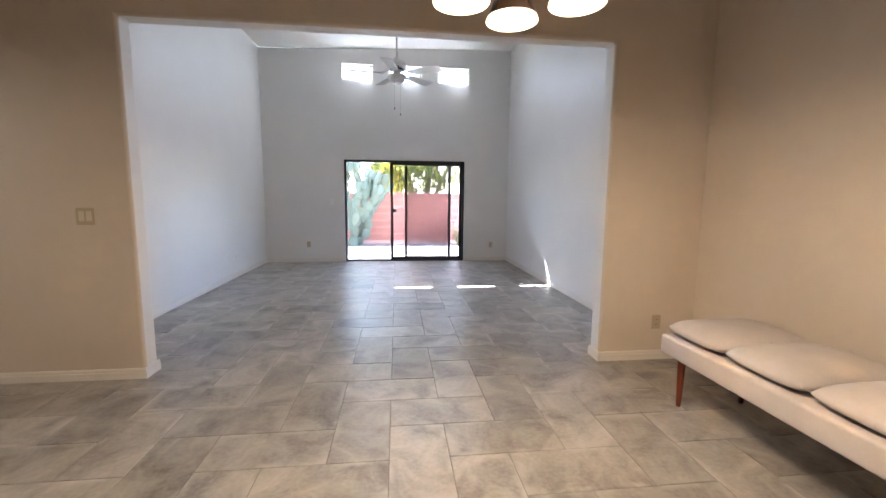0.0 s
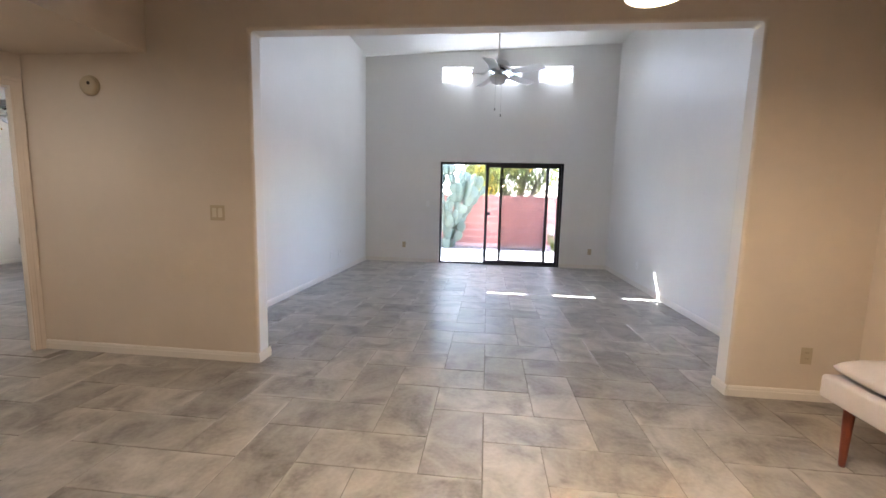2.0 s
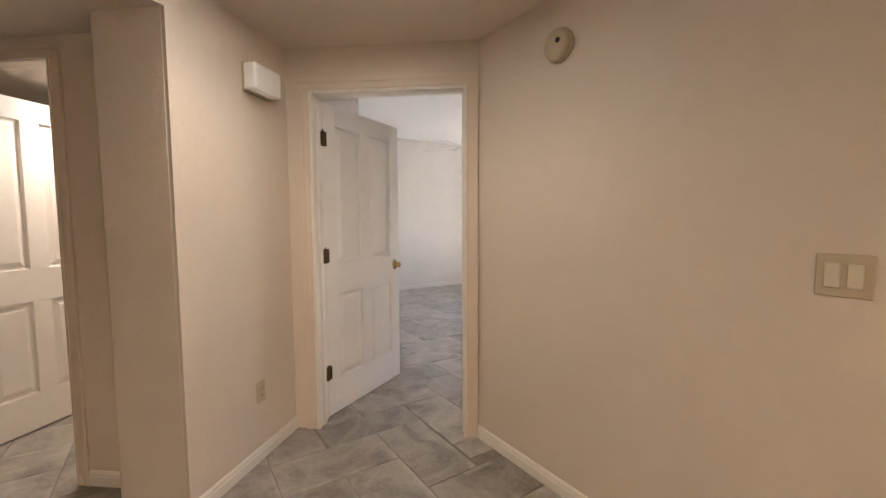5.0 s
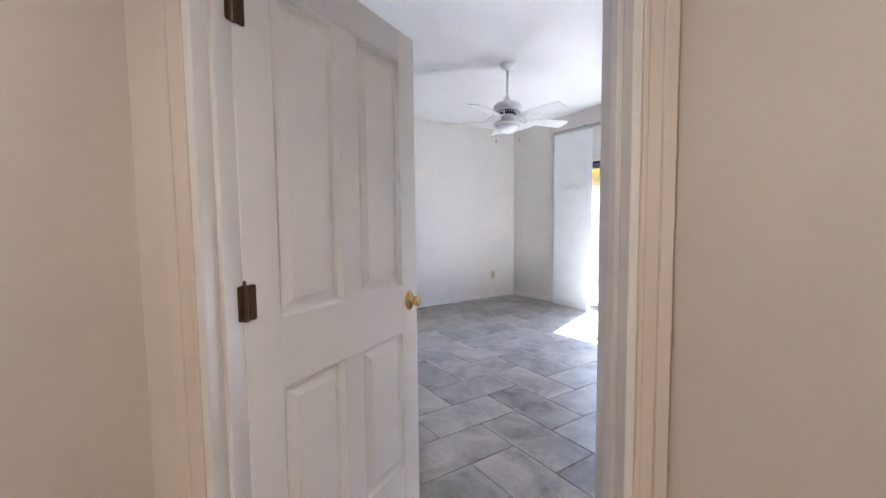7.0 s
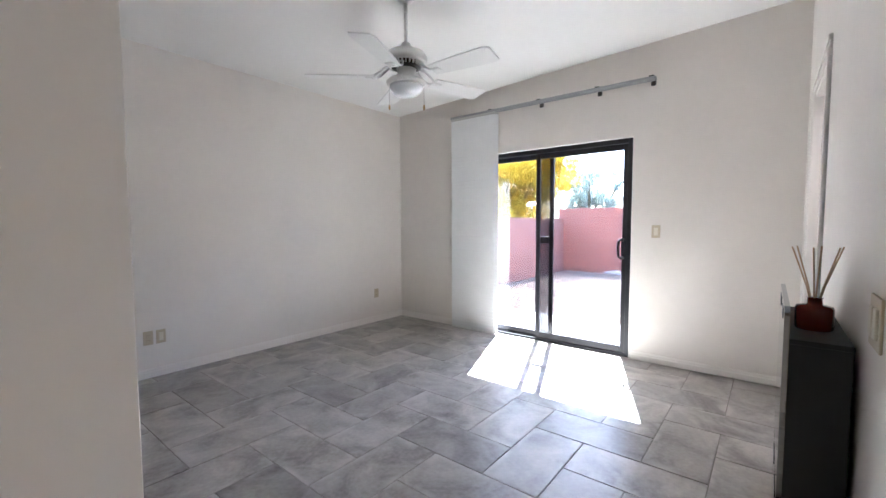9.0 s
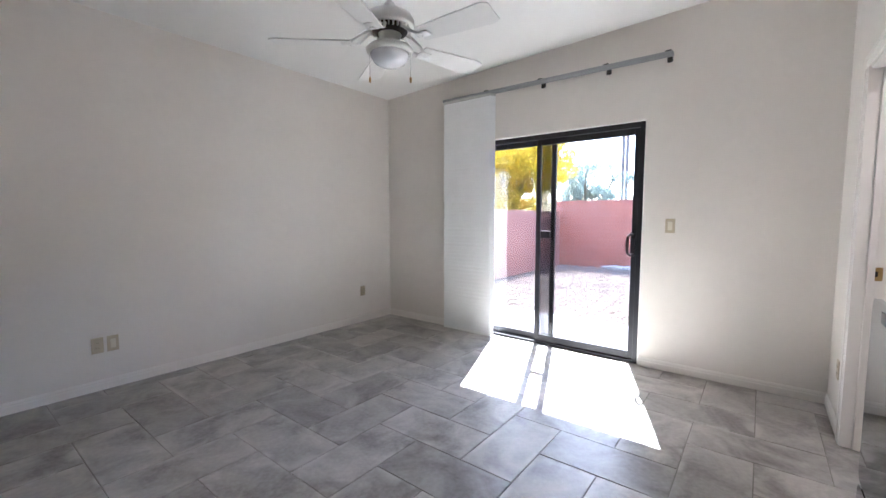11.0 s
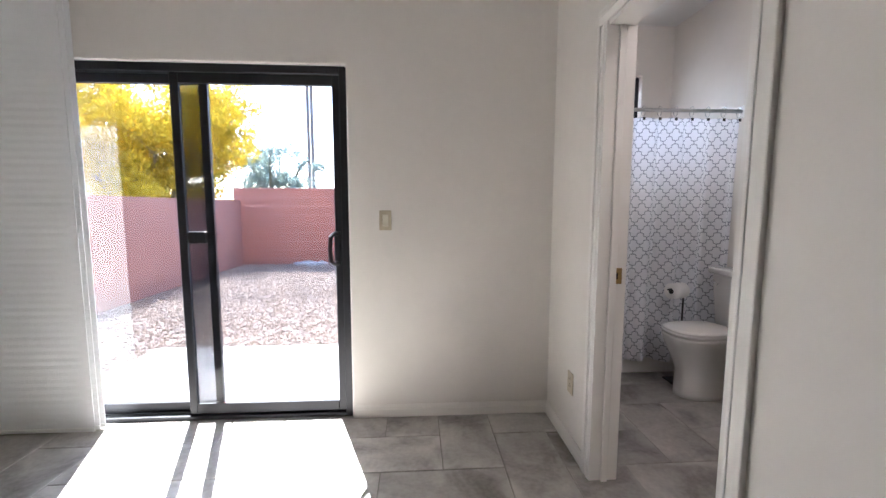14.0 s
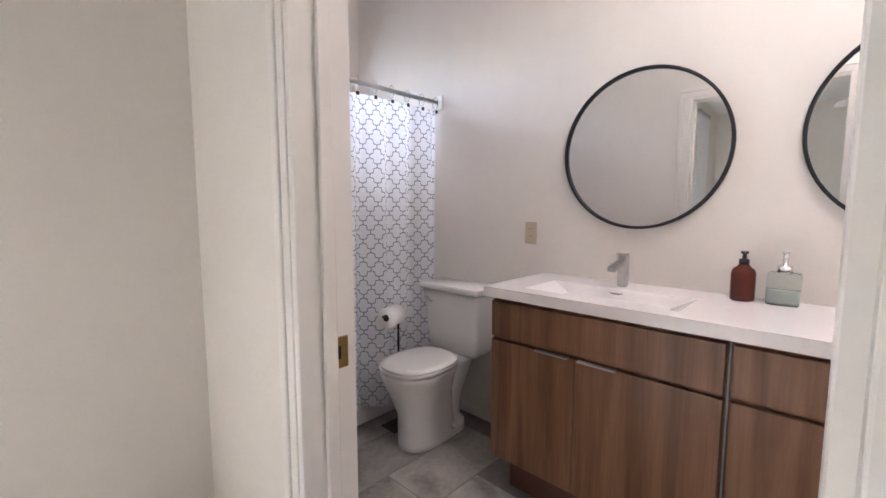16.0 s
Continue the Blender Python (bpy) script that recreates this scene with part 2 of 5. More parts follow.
SMOKEMIRROR = material("smoked_mirror", (0.36, 0.39, 0.42), 0.02, 1.0, vary=0.005)
FABRIC = material("bench_fabric", (0.54, 0.495, 0.475), 0.95, vary=0.07, scale=9, bump=0.35, bump_scale=320)
MAHOG = wood_material("mahogany", (0.09, 0.018, 0.008), (0.22, 0.05, 0.02), 0.35)
VANWOOD = wood_material("vanity_wood", (0.125, 0.055, 0.024), (0.29, 0.148, 0.076), 0.42, (17, 17, 0.9))
PORCELAIN = material("porcelain", (0.82, 0.80, 0.77), 0.1, vary=0.01)
COUNTER = material("cultured_marble", (0.86, 0.82, 0.81), 0.12, vary=0.015)
BLINDFAB = material("panel_blind_fabric", (0.86, 0.86, 0.86), 0.9, vary=0.03, scale=5, bump=0.3, bump_scale=150)
STUCCO = material("stucco_wall", (0.40, 0.20, 0.16), 0.9, vary=0.12, scale=1.3, bump=0.1, bump_scale=30)
BLOCK = material("painted_block", (0.41, 0.158, 0.112), 0.9, vary=0.12, scale=3, bump=0.1, bump_scale=30, obj_random=0.07)
MORTAR = material("block_mortar", (0.62, 0.38, 0.31), 0.95, vary=0.1, scale=9)
CONCRETE = material("patio_concrete", (0.54, 0.515, 0.48), 0.85, vary=0.1, scale=2.5, bump=0.3, bump_scale=90)
EARTH = material("gravel_bed", (0.24, 0.19, 0.16), 0.95, vary=0.3, scale=14, bump=0.8, bump_scale=60)
PEBBLE = pebble_material()
BARK = material("bark", (0.11, 0.10, 0.06), 0.9, vary=0.3, scale=12, bump=0.6)
LEAFY = leaf_material("green_leaves", (0.23, 0.25, 0.06), 0.35)
LEAFBLUE = leaf_material("grey_green_leaves", (0.30, 0.38, 0.34), 0.35)
BLOSSOM = leaf_material("yellow_blossom", (0.60, 0.455, 0.03), 0.35)
CACTUS = material("cactus_pad", (0.13, 0.16, 0.11), 0.6, vary=0.2, scale=6)
WOODPOLE = material("weathered_pole", (0.20, 0.165, 0.155), 0.9, vary=0.2, scale=5)
ROOFCOAT = material("white_roof_coating", (0.72, 0.71, 0.69), 0.8, vary=0.05, scale=2, bump=0.2)
EXTERIOR = material("exterior_stucco", (0.5, 0.42, 0.35), 0.9, vary=0.08, scale=2, bump=0.4)


# ---- small builders ----
def mesh_of(bm, name, mat, smooth=False):
    me = bpy.data.meshes.new(name)
    bmesh.ops.recalc_face_normals(bm, faces=bm.faces)
    bm.to_mesh(me)
    bm.free()
    if smooth:
        for p in me.polygons:
            p.use_smooth = True
    if mat:
        me.materials.append(mat)
    return me


def part(name, bm, mat, parent=None, label="", smooth=False):
    ob = new(name, mesh_of(bm, name, mat, smooth))
    if parent:
        ob.parent = parent
    if label:
        ob["label"] = label
    return ob


def thing(name, label, category, at=(0, 0, 0), turn=0.0, group="", kind=""):
    ob = new(name)
    ob.empty_display_size = 0.05
    ob.matrix_world = pose(*at, 0, 0, turn)
    return tagged(ob, label, category, group, kind)


def box(bm, x0, x1, y0, y1, z0, z1, bevel=0.0, seg=2):
    r = bmesh.ops.create_cube(bm, size=1.0)
    for v in r["verts"]:
        v.co = Vector(((v.co.x + 0.5) * (x1 - x0) + x0, (v.co.y + 0.5) * (y1 - y0) + y0, (v.co.z + 0.5) * (z1 - z0) + z0))
    if bevel:
        vs = set(r["verts"])
        es = [e for e in bm.edges if e.verts[0] in vs and e.verts[1] in vs]
        bmesh.ops.bevel(bm, geom=es, offset=bevel, segments=seg, affect="EDGES", profile=0.5)
    return bm


def boxed(*a, **k):
    return box(bmesh.new(), *a, **k)


def lathe(bm, profile, segs=32, centre=(0, 0, 0), axis="z"):
    """Turns (radius, height) pairs about an axis through centre."""
    rings = []
    for r, h in profile:
        ring = []
        for k in range(segs):
            a = 2 * math.pi * k / segs
            p = (r * math.cos(a), r * math.sin(a), h)
            if axis == "x":
                p = (p[2], p[0], p[1])
            elif axis == "y":
                p = (p[0], p[2], p[1])
            ring.append(bm.verts.new(Vector(p) + Vector(centre)))
        rings.append(ring)
    for a, b in zip(rings, rings[1:]):
        for k in range(segs):
            bm.faces.new((a[k], a[(k + 1) % segs], b[(k + 1) % segs], b[k]))
    bm.faces.new(rings[0])
    bm.faces.new(rings[-1])
    return bm


def tube(bm, points, r, segs=10, taper=None):
    pts = [Vector(p) for p in points]
    rings = []
    for i, p in enumerate(pts):
        d = (pts[min(i + 1, len(pts) - 1)] - pts[max(i - 1, 0)]).normalized()
        side = d.orthogonal().normalized() if i == 0 else (side - d * side.dot(d)).normalized()
        up = d.cross(side)
        rr = r if taper is None else r + (taper - r) * i / (len(pts) - 1)
        rings.append([bm.verts.new(p + (side * math.cos(2 * math.pi * k / segs) + up * math.sin(2 * math.pi * k / segs)) * rr) for k in range(segs)])
    for a, b in zip(rings, rings[1:]):
        for k in range(segs):
            bm.faces.new((a[k], a[(k + 1) % segs], b[(k + 1) % segs], b[k]))
    bm.faces.new(rings[0])
    bm.faces.new(rings[-1])
    return bm


def prism(bm, outline, z0, z1):
    """An upright solid on an outline of (x, y)."""
    lo = [bm.verts.new((x, y, z0)) for x, y in outline]
    hi = [bm.verts.new((x, y, z1)) for x, y in outline]
    k = len(lo)
    bm.faces.new(lo)
    bm.faces.new(hi)
    for i in range(k):
        bm.faces.new((lo[i], lo[(i + 1) % k], hi[(i + 1) % k], hi[i]))
    return bm


def along(p0, p1):
    """The pose whose x runs from p0 to p1 on the floor."""
    return pose(p0[0], p0[1], 0, 0, 0, math.degrees(math.atan2(p1[1] - p0[1], p1[0] - p0[0])))


def wall(name, p0, p1, t, z1, mat, holes=(), z0=0.0, label="", bevel=0.012, top=None):
    """A wall from p0 to p1, t metres thick to its left (to its right where negative), with holes (from, to, low, high).
    top: its height at p1, where that differs."""
    length = math.hypot(p1[0] - p0[0], p1[1] - p0[1])
    us = sorted({0.0, length, *[h[0] for h in holes], *[h[1] for h in holes]})
    zs = sorted({z0, z1, *[h[2] for h in holes], *[h[3] for h in holes]})

    def solid(i, j):
        if i < 0 or j < 0 or i >= len(us) - 1 or j >= len(zs) - 1:
            return False
        u, z = (us[i] + us[i + 1]) / 2, (zs[j] + zs[j + 1]) / 2
        return not any(a < u < b and c < z < d for a, b, c, d in holes)
    bm = bmesh.new()
    made = {}

    def v(i, j, s):
        if (i, j, s) not in made:
            z = zs[j]
            if top is not None and j == len(zs) - 1:
                z = z1 + (top - z1) * us[i] / length
            made[i, j, s] = bm.verts.new((us[i], s * t, z))
        return made[i, j, s]
    for i in range(len(us) - 1):
        for j in range(len(zs) - 1):
            if not solid(i, j):
                continue
            for s in (0, 1):
                bm.faces.new((v(i, j, s), v(i + 1, j, s), v(i + 1, j + 1, s), v(i, j + 1, s)))
            for di, dj, a, b in ((-1, 0, (i, j), (i, j + 1)), (1, 0, (i + 1, j), (i + 1, j + 1)), (0, -1, (i, j), (i + 1, j)), (0, 1, (i, j + 1), (i + 1, j + 1))):
                if not solid(i + di, j + dj):
                    bm.faces.new((v(*a, 0), v(*b, 0), v(*b, 1), v(*a, 1)))
    bmesh.ops.recalc_face_normals(bm, faces=bm.faces)
    if bevel:
        es = [e for e in bm.edges if len(e.link_faces) == 2 and e.calc_face_angle(0) > 1.0 and min(q.co.z for q in e.verts) >= z0
              and max(q.co.z for q in e.verts) < z1 + 0.001 and 0.001 < (e.verts[0].co.x + e.verts[1].co.x) / 2 < length - 0.001
              and not (e.verts[0].co.z == z0 and e.verts[1].co.z == z0) and not (min(q.co.z for q in e.verts) >= z1 - 0.001)]
        if es:
            bmesh.ops.bevel(bm, geom=es, offset=bevel, segments=3, affect="EDGES", profile=0.5)
    ob = new(name, mesh_of(bm, name, mat))
    ob.matrix_world = along(p0, p1)
    return tagged(ob, label, "wall", "", "structure")


def baseboard(p0, p1, side=1, h=0.075, d=0.012):
    """A moulded board along a wall's foot; side: 1 stands out to the left of p0-p1, -1 to the right."""
    length = math.hypot(p1[0] - p0[0], p1[1] - p0[1])
    bm = bmesh.new()
    prof = [(0, 0), (d, 0), (d, h * 0.62), (d * 0.75, h * 0.70), (d * 0.75, h * 0.82), (d * 0.3, h), (0, h)]
    a = [bm.verts.new((0, side * y, z)) for y, z in prof]
    b = [bm.verts.new((length, side * y, z)) for y, z in prof]
    for k in range(len(prof)):
        bm.faces.new((a[k], a[(k + 1) % len(prof)], b[(k + 1) % len(prof)], b[k]))
    bm.faces.new(a)
    bm.faces.new(b)
    ob = new("baseboard", mesh_of(bm, "baseboard", TRIM))
    ob.matrix_world = along(p0, p1)
    return tagged(ob, "off-white painted moulded baseboard along the wall", "baseboard", "baseboards", "structure")


def trellis_material():
    """White cloth that lets light through, with a grey interlaced trellis in its map's metres."""
    m = bpy.data.materials.new("trellis_cloth")
    m.use_nodes = True
    n, l = m.node_tree.nodes, m.node_tree.links
    n.clear()

    def op(kind, a, b=None, c=None):
        q = n.new("ShaderNodeMath")
        q.operation = kind
        for k, s in enumerate((a, b, c)):
            if s is None:
                continue
            if isinstance(s, (int, float)):
                q.inputs[k].default_value = s
            else:
                l.new(s, q.inputs[k])
        return q.outputs[0]
    uv = n.new("ShaderNodeUVMap")
    sp = n.new("ShaderNodeSeparateXYZ")
    l.new(uv.outputs[0], sp.inputs[0])
    a = op("MULTIPLY", sp.outputs[0], math.pi / 0.046)
    b = op("MULTIPLY", sp.outputs[1], math.pi / 0.052)
    p, q = op("ADD", a, b), op("SUBTRACT", a, b)
    pw = op("MULTIPLY_ADD", op("SINE", op("MULTIPLY", q, 2.0)), 0.42, p)
    qw = op("MULTIPLY_ADD", op("SINE", op("MULTIPLY", p, 2.0)), 0.42, q)
    f1 = op("ABSOLUTE", op("COSINE", op("MULTIPLY", pw, 0.5)))
    f2 = op("ABSOLUTE", op("COSINE", op("MULTIPLY", qw, 0.5)))
    line = op("LESS_THAN", op("MINIMUM", f1, f2), 0.16)
    mix = n.new("ShaderNodeMixRGB")
    mix.inputs[1].default_value, mix.inputs[2].default_value = (0.86, 0.85, 0.87, 1), (0.36, 0.37, 0.40, 1)
    l.new(line, mix.inputs[0])
    d, t = n.new("ShaderNodeBsdfDiffuse"), n.new("ShaderNodeBsdfTranslucent")
    l.new(mix.outputs[0], d.inputs[0])
    l.new(mix.outputs[0], t.inputs[0])
    ms, o = n.new("ShaderNodeMixShader"), n.new("ShaderNodeOutputMaterial")
    ms.inputs[0].default_value = 0.62
    l.new(d.outputs[0], ms.inputs[1]); l.new(t.outputs[0], ms.inputs[2]); l.new(ms.outputs[0], o.inputs[0])
    return m


def glass_solid(name, colour, rough=0.03):
    m = bpy.data.materials.new(name)
    m.use_nodes = True
    b = m.node_tree.nodes["Principled BSDF"]
    b.inputs["Base Color"].default_value = (*colour, 1)
    b.inputs["Transmission Weight"].default_value = 1.0
    b.inputs["Roughness"].default_value = rough
    b.inputs["IOR"].default_value = 1.45
    return m


TRELLIS = trellis_material()
AMBER = material("amber_glass", (0.11, 0.014, 0.006), 0.08, vary=0.1)
CLEARGLASS = glass_solid("clear_glass", (0.90, 0.95, 0.93))
SOAP = material("liquid_soap", (0.70, 0.75, 0.71), 0.2, vary=0.02)
REED = material("reed_sticks", (0.42, 0.28, 0.17), 0.8, vary=0.1)
PAPER = material("tissue_paper", (0.84, 0.82, 0.79), 0.95, vary=0.02, bump=0.2, bump_scale=200)
VANWOODDARK = material("toe_kick_wood", (0.14, 0.06, 0.04), 0.6, vary=0.1)
LAMP_WARM = lamp_material("downlight_lens", (1.0, 0.86, 0.66), 3.0)
LAMP_BULB = lamp_material("lamp_bulb", (1.0, 0.80, 0.52), 4.0)
LAMP_BATH = lamp_material("bath_lamp_glass", (1.0, 0.86, 0.78), BATH_LAMP)
SHADE_OUT = material("smoked_bronze_glass", (0.10, 0.065, 0.04), 0.25, 0.4, vary=0.1)
SHADE_IN = lamp_material("cream_glass_rim", (1.0, 0.72, 0.36), 0.16)

# ---- plan ----
GW, GE, GN = -2.51, 2.31, 8.785          # great room: west, east, north faces
OPEN_Y, OPEN_T = 3.45, 0.15              # wall with the wide opening
BW, BE, BN, BS = -8.233, -4.09, 7.42, 3.30   # bedroom
V, W = Vector((-4.27, 2.58)), Vector((-3.55, 3.447))    # ends of the slanting door wall
U = (W - V).normalized()
N = Vector((-U.y, U.x))
VC, VA = Vector((-3.705, 2.0)), Vector((-3.93, 1.74))
BATH_N, BATH_E, BATH_S = 8.72, -2.585, 5.0


def on_door_wall(u, n=0.0):
    p = V + U * u + N * n
    return (p.x, p.y)


# great room
wall("wall_great_north", (-2.66, GN), (2.45, GN), 0.15, 4.02, PAINT_GREAT, [(1.675, 4.07, 0.0, 2.02), (1.68, 2.26, 3.53, 3.81), (2.58, 3.19, 3.53, 3.81), (3.52, 4.12, 3.53, 3.81)], top=4.21, label="tall white painted wall with a sliding door and clerestory windows")
wall("wall_great_east", (GE, 3.60), (GE, GN), -0.14, 4.19, PAINT_GREAT, label="tall white painted plaster wall of the great room")
wall("wall_great_west", (GW, 3.60), (GW, GN), 0.035, 4.05, PAINT_GREAT, label="tall white painted plaster wall of the great room")
_wo = wall("wall_opening", (-3.66, OPEN_Y), (2.56, OPEN_Y), OPEN_T, 4.2, PAINT_HALL, [(3.66 - 1.73, 3.66 + 1.63, 0.0, 2.42)], bevel=0.02, label="beige painted wall with a wide rounded-edge opening")
_wo.data.materials.append(PAINT_GREAT)
for _pl in _wo.data.polygons:
    _c = _wo.matrix_basis @ _pl.center
    if OPEN_Y + 0.025 < _c.y < OPEN_Y + 0.14 and -1.76 < _c.x < 1.66 and _c.z < 2.45:
        _pl.material_index = 1
# dining room, hall
wall("wall_dining_east", (2.42, -2.6), (2.42, OPEN_Y), -0.14, 2.8, PAINT_HALL, label="beige painted plaster wall beside the bench")
wall("wall_dining_south", (-6.6, -2.6), (2.56, -2.6), -0.12, 2.8, PAINT_HALL, label="beige painted plaster wall")
wall("wall_hall_west", (-6.6, -2.6), (-6.6, 3.2), 0.12, 2.8, PAINT_HALL, label="beige painted plaster wall")
DOOR1 = (0.14, 1.060)
wall("wall_bedroom_door", V, W, 0.12, 2.8, PAINT_HALL, [(*DOOR1, 0.0, 2.04)], bevel=0.0, label="beige painted slanting wall with the bedroom door")
wall("wall_vestibule", VC, V, 0.12, 2.3, PAINT_HALL, bevel=0, label="beige painted short vestibule wall")
_back = VA + N * 0.30
prism_bm = prism(bmesh.new(), [tuple(VC), tuple(VA), tuple(_back), tuple(VC + N * 0.42)], 0.0, 2.3)
_e = [e for e in prism_bm.edges if abs(e.verts[0].co.z - e.verts[1].co.z) > 1 and ((e.verts[0].co.xy - VC).length < 0.01 or (e.verts[0].co.xy - VA).length < 0.01)]
bmesh.ops.bevel(prism_bm, geom=_e, offset=0.02, segments=3, affect="EDGES", profile=0.5)
tagged(part("wall_pier", prism_bm, PAINT_HALL), "beige painted wall end with rounded corners", "wall", "", "structure")
ALC = Vector((-4.13, 1.77))               # a point on the alcove wall with the second door
_a0, _a1 = ALC + U * 0.25, ALC - U * 4.0
DOOR2 = (0.53, 1.34)
wall("wall_alcove", _a0, _a1, -0.12, 2.3, PAINT_HALL, [(*DOOR2, 0.0, 2.03)], bevel=0.02, label="beige painted alcove wall with a doorway")
wall("wall_side_room", (-6.6, 2.6), (-4.6, 2.6), 0.1, 2.8, PAINT, label="beige painted wall of the side room")
# bedroom
wall("wall_bedroom_north", (BW - 0.12, BN), (BE, BN), 0.14, 2.95, PAINT, [(1.243, 3.073, 0.0, 2.04)], label="greige painted wall with a sliding glass door")
wall("wall_bedroom_west", (BW, BS - 0.12), (BW, BN), 0.12, 2.95, PAINT, label="greige painted plaster wall")
wall("wall_bedroom_south", (BW, BS), (-4.93, BS), -0.12, 2.95, PAINT, label="greige painted plaster wall")
_jl, _jr = on_door_wall(0.06, 0.12), on_door_wall(1.06, 0.12)
wall("wall_entry_left", _jl, (-4.93, BS), 0.1, 2.95, PAINT, bevel=0, label="greige painted short entry wall")
EC = (-4.145, 4.045)
wall("wall_entry_right", _jr, EC, -0.1, 2.95, PAINT, bevel=0, label="greige painted short entry wall")
BATHDOOR = (5.992, 6.79)
wall("wall_bedroom_east", (BE, EC[1]), (BE, 8.87), -0.11, 2.95, PAINT, [(BATHDOOR[0] - EC[1], BATHDOOR[1] - EC[1], 0.0, 2.03)], bevel=0, label="greige painted wall with the bathroom doorway")
# bathroom
wall("wall_bath_east", (BATH_E, BATH_S), (BATH_E, BATH_N), -0.035, 2.95, PAINT, label="warm off-white painted bathroom wall")
wall("wall_bath_north", (-3.98, BATH_N), (-2.55, BATH_N), 0.14, 2.95, PAINT, [(0.30, 1.11, 2.03, 2.43)], label="warm off-white bathroom wall with a small high window")
wall("wall_bath_south", (-3.98, BATH_S), (-2.55, BATH_S), -0.1, 2.95, PAINT, label="warm off-white painted bathroom wall")


def ceiling(name, outline, z, label, thick=0.1, slope=0.0, x_ref=0.0, mat=CEIL):
    bm = prism(bmesh.new(), outline, z, z + thick)
    for q in bm.verts:
        q.co.z += slope * (q.co.x - x_ref)
    return tagged(part(name, bm, mat), label, "ceiling", "", "structure")


ceiling("ceiling_great", [(-2.6, 3.52), (2.45, 3.52), (2.45, 8.95), (-2.6, 8.95)], 4.05, "high white painted ceiling of the great room", slope=0.03, x_ref=-2.51)
ceiling("ceiling_dining", [(-2.52, -2.7), (2.56, -2.7), (2.56, 3.45), (-2.52, 3.45)], 2.78, "white painted dining room ceiling")
ceiling("ceiling_hall", [(-6.7, -2.7), (-2.52, -2.7), (-2.52, 3.45), (-3.62, 3.45), (-4.36, 2.62), (-6.7, 2.62)], 2.28, "lowered beige painted hall ceiling", thick=0.6, mat=PAINT_HALL)
ceiling("ceiling_alcove", [tuple(VC), (-3.0, 0.85), (-2.9, -0.5), (-6.5, -0.5), (-6.5, 2.5), (-4.4, 2.5)], 2.13, "lowered beige painted soffit over the alcove", thick=0.145, mat=PAINT_HALL)
ceiling("ceiling_bedroom", [(BW - 0.1, BS - 0.1), (BE + 0.1, BS - 0.1), (BE + 0.1, BN + 0.1), (BW - 0.1, BN + 0.1)], 2.70, "white painted bedroom ceiling", slope=0.043, x_ref=BW)
_jl2, _jr2 = on_door_wall(-0.05, 0.06), on_door_wall(1.2, 0.06)
ceiling("ceiling_entry", [_jl2, _jr2, (-4.02, 3.93), (-4.50, 4.18), (-5.28, 3.46), (-4.95, 3.22)], 2.42, "lowered ceiling inside the bedroom entry", thick=0.25)
ceiling("ceiling_bath", [(-4.0, BATH_S - 0.1), (-2.55, BATH_S - 0.1), (-2.55, BATH_N + 0.1), (-4.0, BATH_N + 0.1)], 2.86, "white painted bathroom ceiling")

# roof and patio cover: unseen slabs added to keep stray sunlight out
tagged(part("roof", boxed(-8.5, 2.7, -2.9, 3.52, 2.96, 3.08), EXTERIOR), "unseen flat roof slab keeping sun out of the hall and dining room", "roof", "", "structure")
tagged(part("roof_bedroom", boxed(-8.5, -4.0, 3.52, 7.62, 2.96, 3.08), EXTERIOR), "unseen flat roof slab keeping sun out above the bedroom", "roof", "", "structure")
# eave stretched past the wall to keep sun off the shower curtain
tagged(part("roof_bath", boxed(-4.0, -2.6, 3.52, 9.6, 2.96, 3.08), EXTERIOR), "unseen flat roof slab over the bathroom, eave stretched to block sun", "roof", "", "structure")
tagged(part("roof_great", boxed(-2.7, 2.55, 3.4, 9.0, 4.34, 4.46), EXTERIOR), "unseen flat roof slab keeping sun out above the great room", "roof", "", "structure")
# unseen cover sized to shade the sliding door; white to bounce light upward
tagged(part("patio_cover", boxed(-2.6, 3.4, 8.94, 10.7, 2.66, 2.80), ROOFCOAT), "unseen flat patio cover blocking sun from the great room door", "roof", "", "structure")

# baseboards
for _p, _q, _s in [((GW, 3.60), (GW, GN), -1), ((GE, 3.60), (GE, GN), 1), ((GW, GN), (-0.99, GN), -1), ((1.41, GN), (GE, GN), -1),
                   ((W.x, OPEN_Y), (-1.735, OPEN_Y), -1), ((1.635, OPEN_Y), (2.42, OPEN_Y), -1), ((-1.73, 3.438), (-1.73, 3.61), -1), ((1.63, 3.438), (1.63, 3.61), 1),
                   ((2.42, -2.6), (2.42, OPEN_Y), 1), (VC, V, -1), (VC, VA, 1), (ALC + U * 0.15, ALC - U * 0.27, 1),
                   ((BW, BS), (BW, BN), -1), ((BW, BN), (-7.12, BN), -1), ((-5.27, BN), (BE, BN), -1), ((BE, EC[1]), (BE, BATHDOOR[0] - 0.07), 1), ((BE, BATHDOOR[1] + 0.07), (BE, BN), 1),
                   ((BATH_E, 7.1), (BATH_E, 7.9), 1)]:
    baseboard(tuple(_p), tuple(_q), _s)


# ---- floors: large porcelain pieces laid in a block herringbone ----
def floor_slab(name, outline, label):
    bm = prism(bmesh.new(), outline, -0.12, -0.004)
    return tagged(part(name, bm, GROUT), label, "floor", "", "structure")


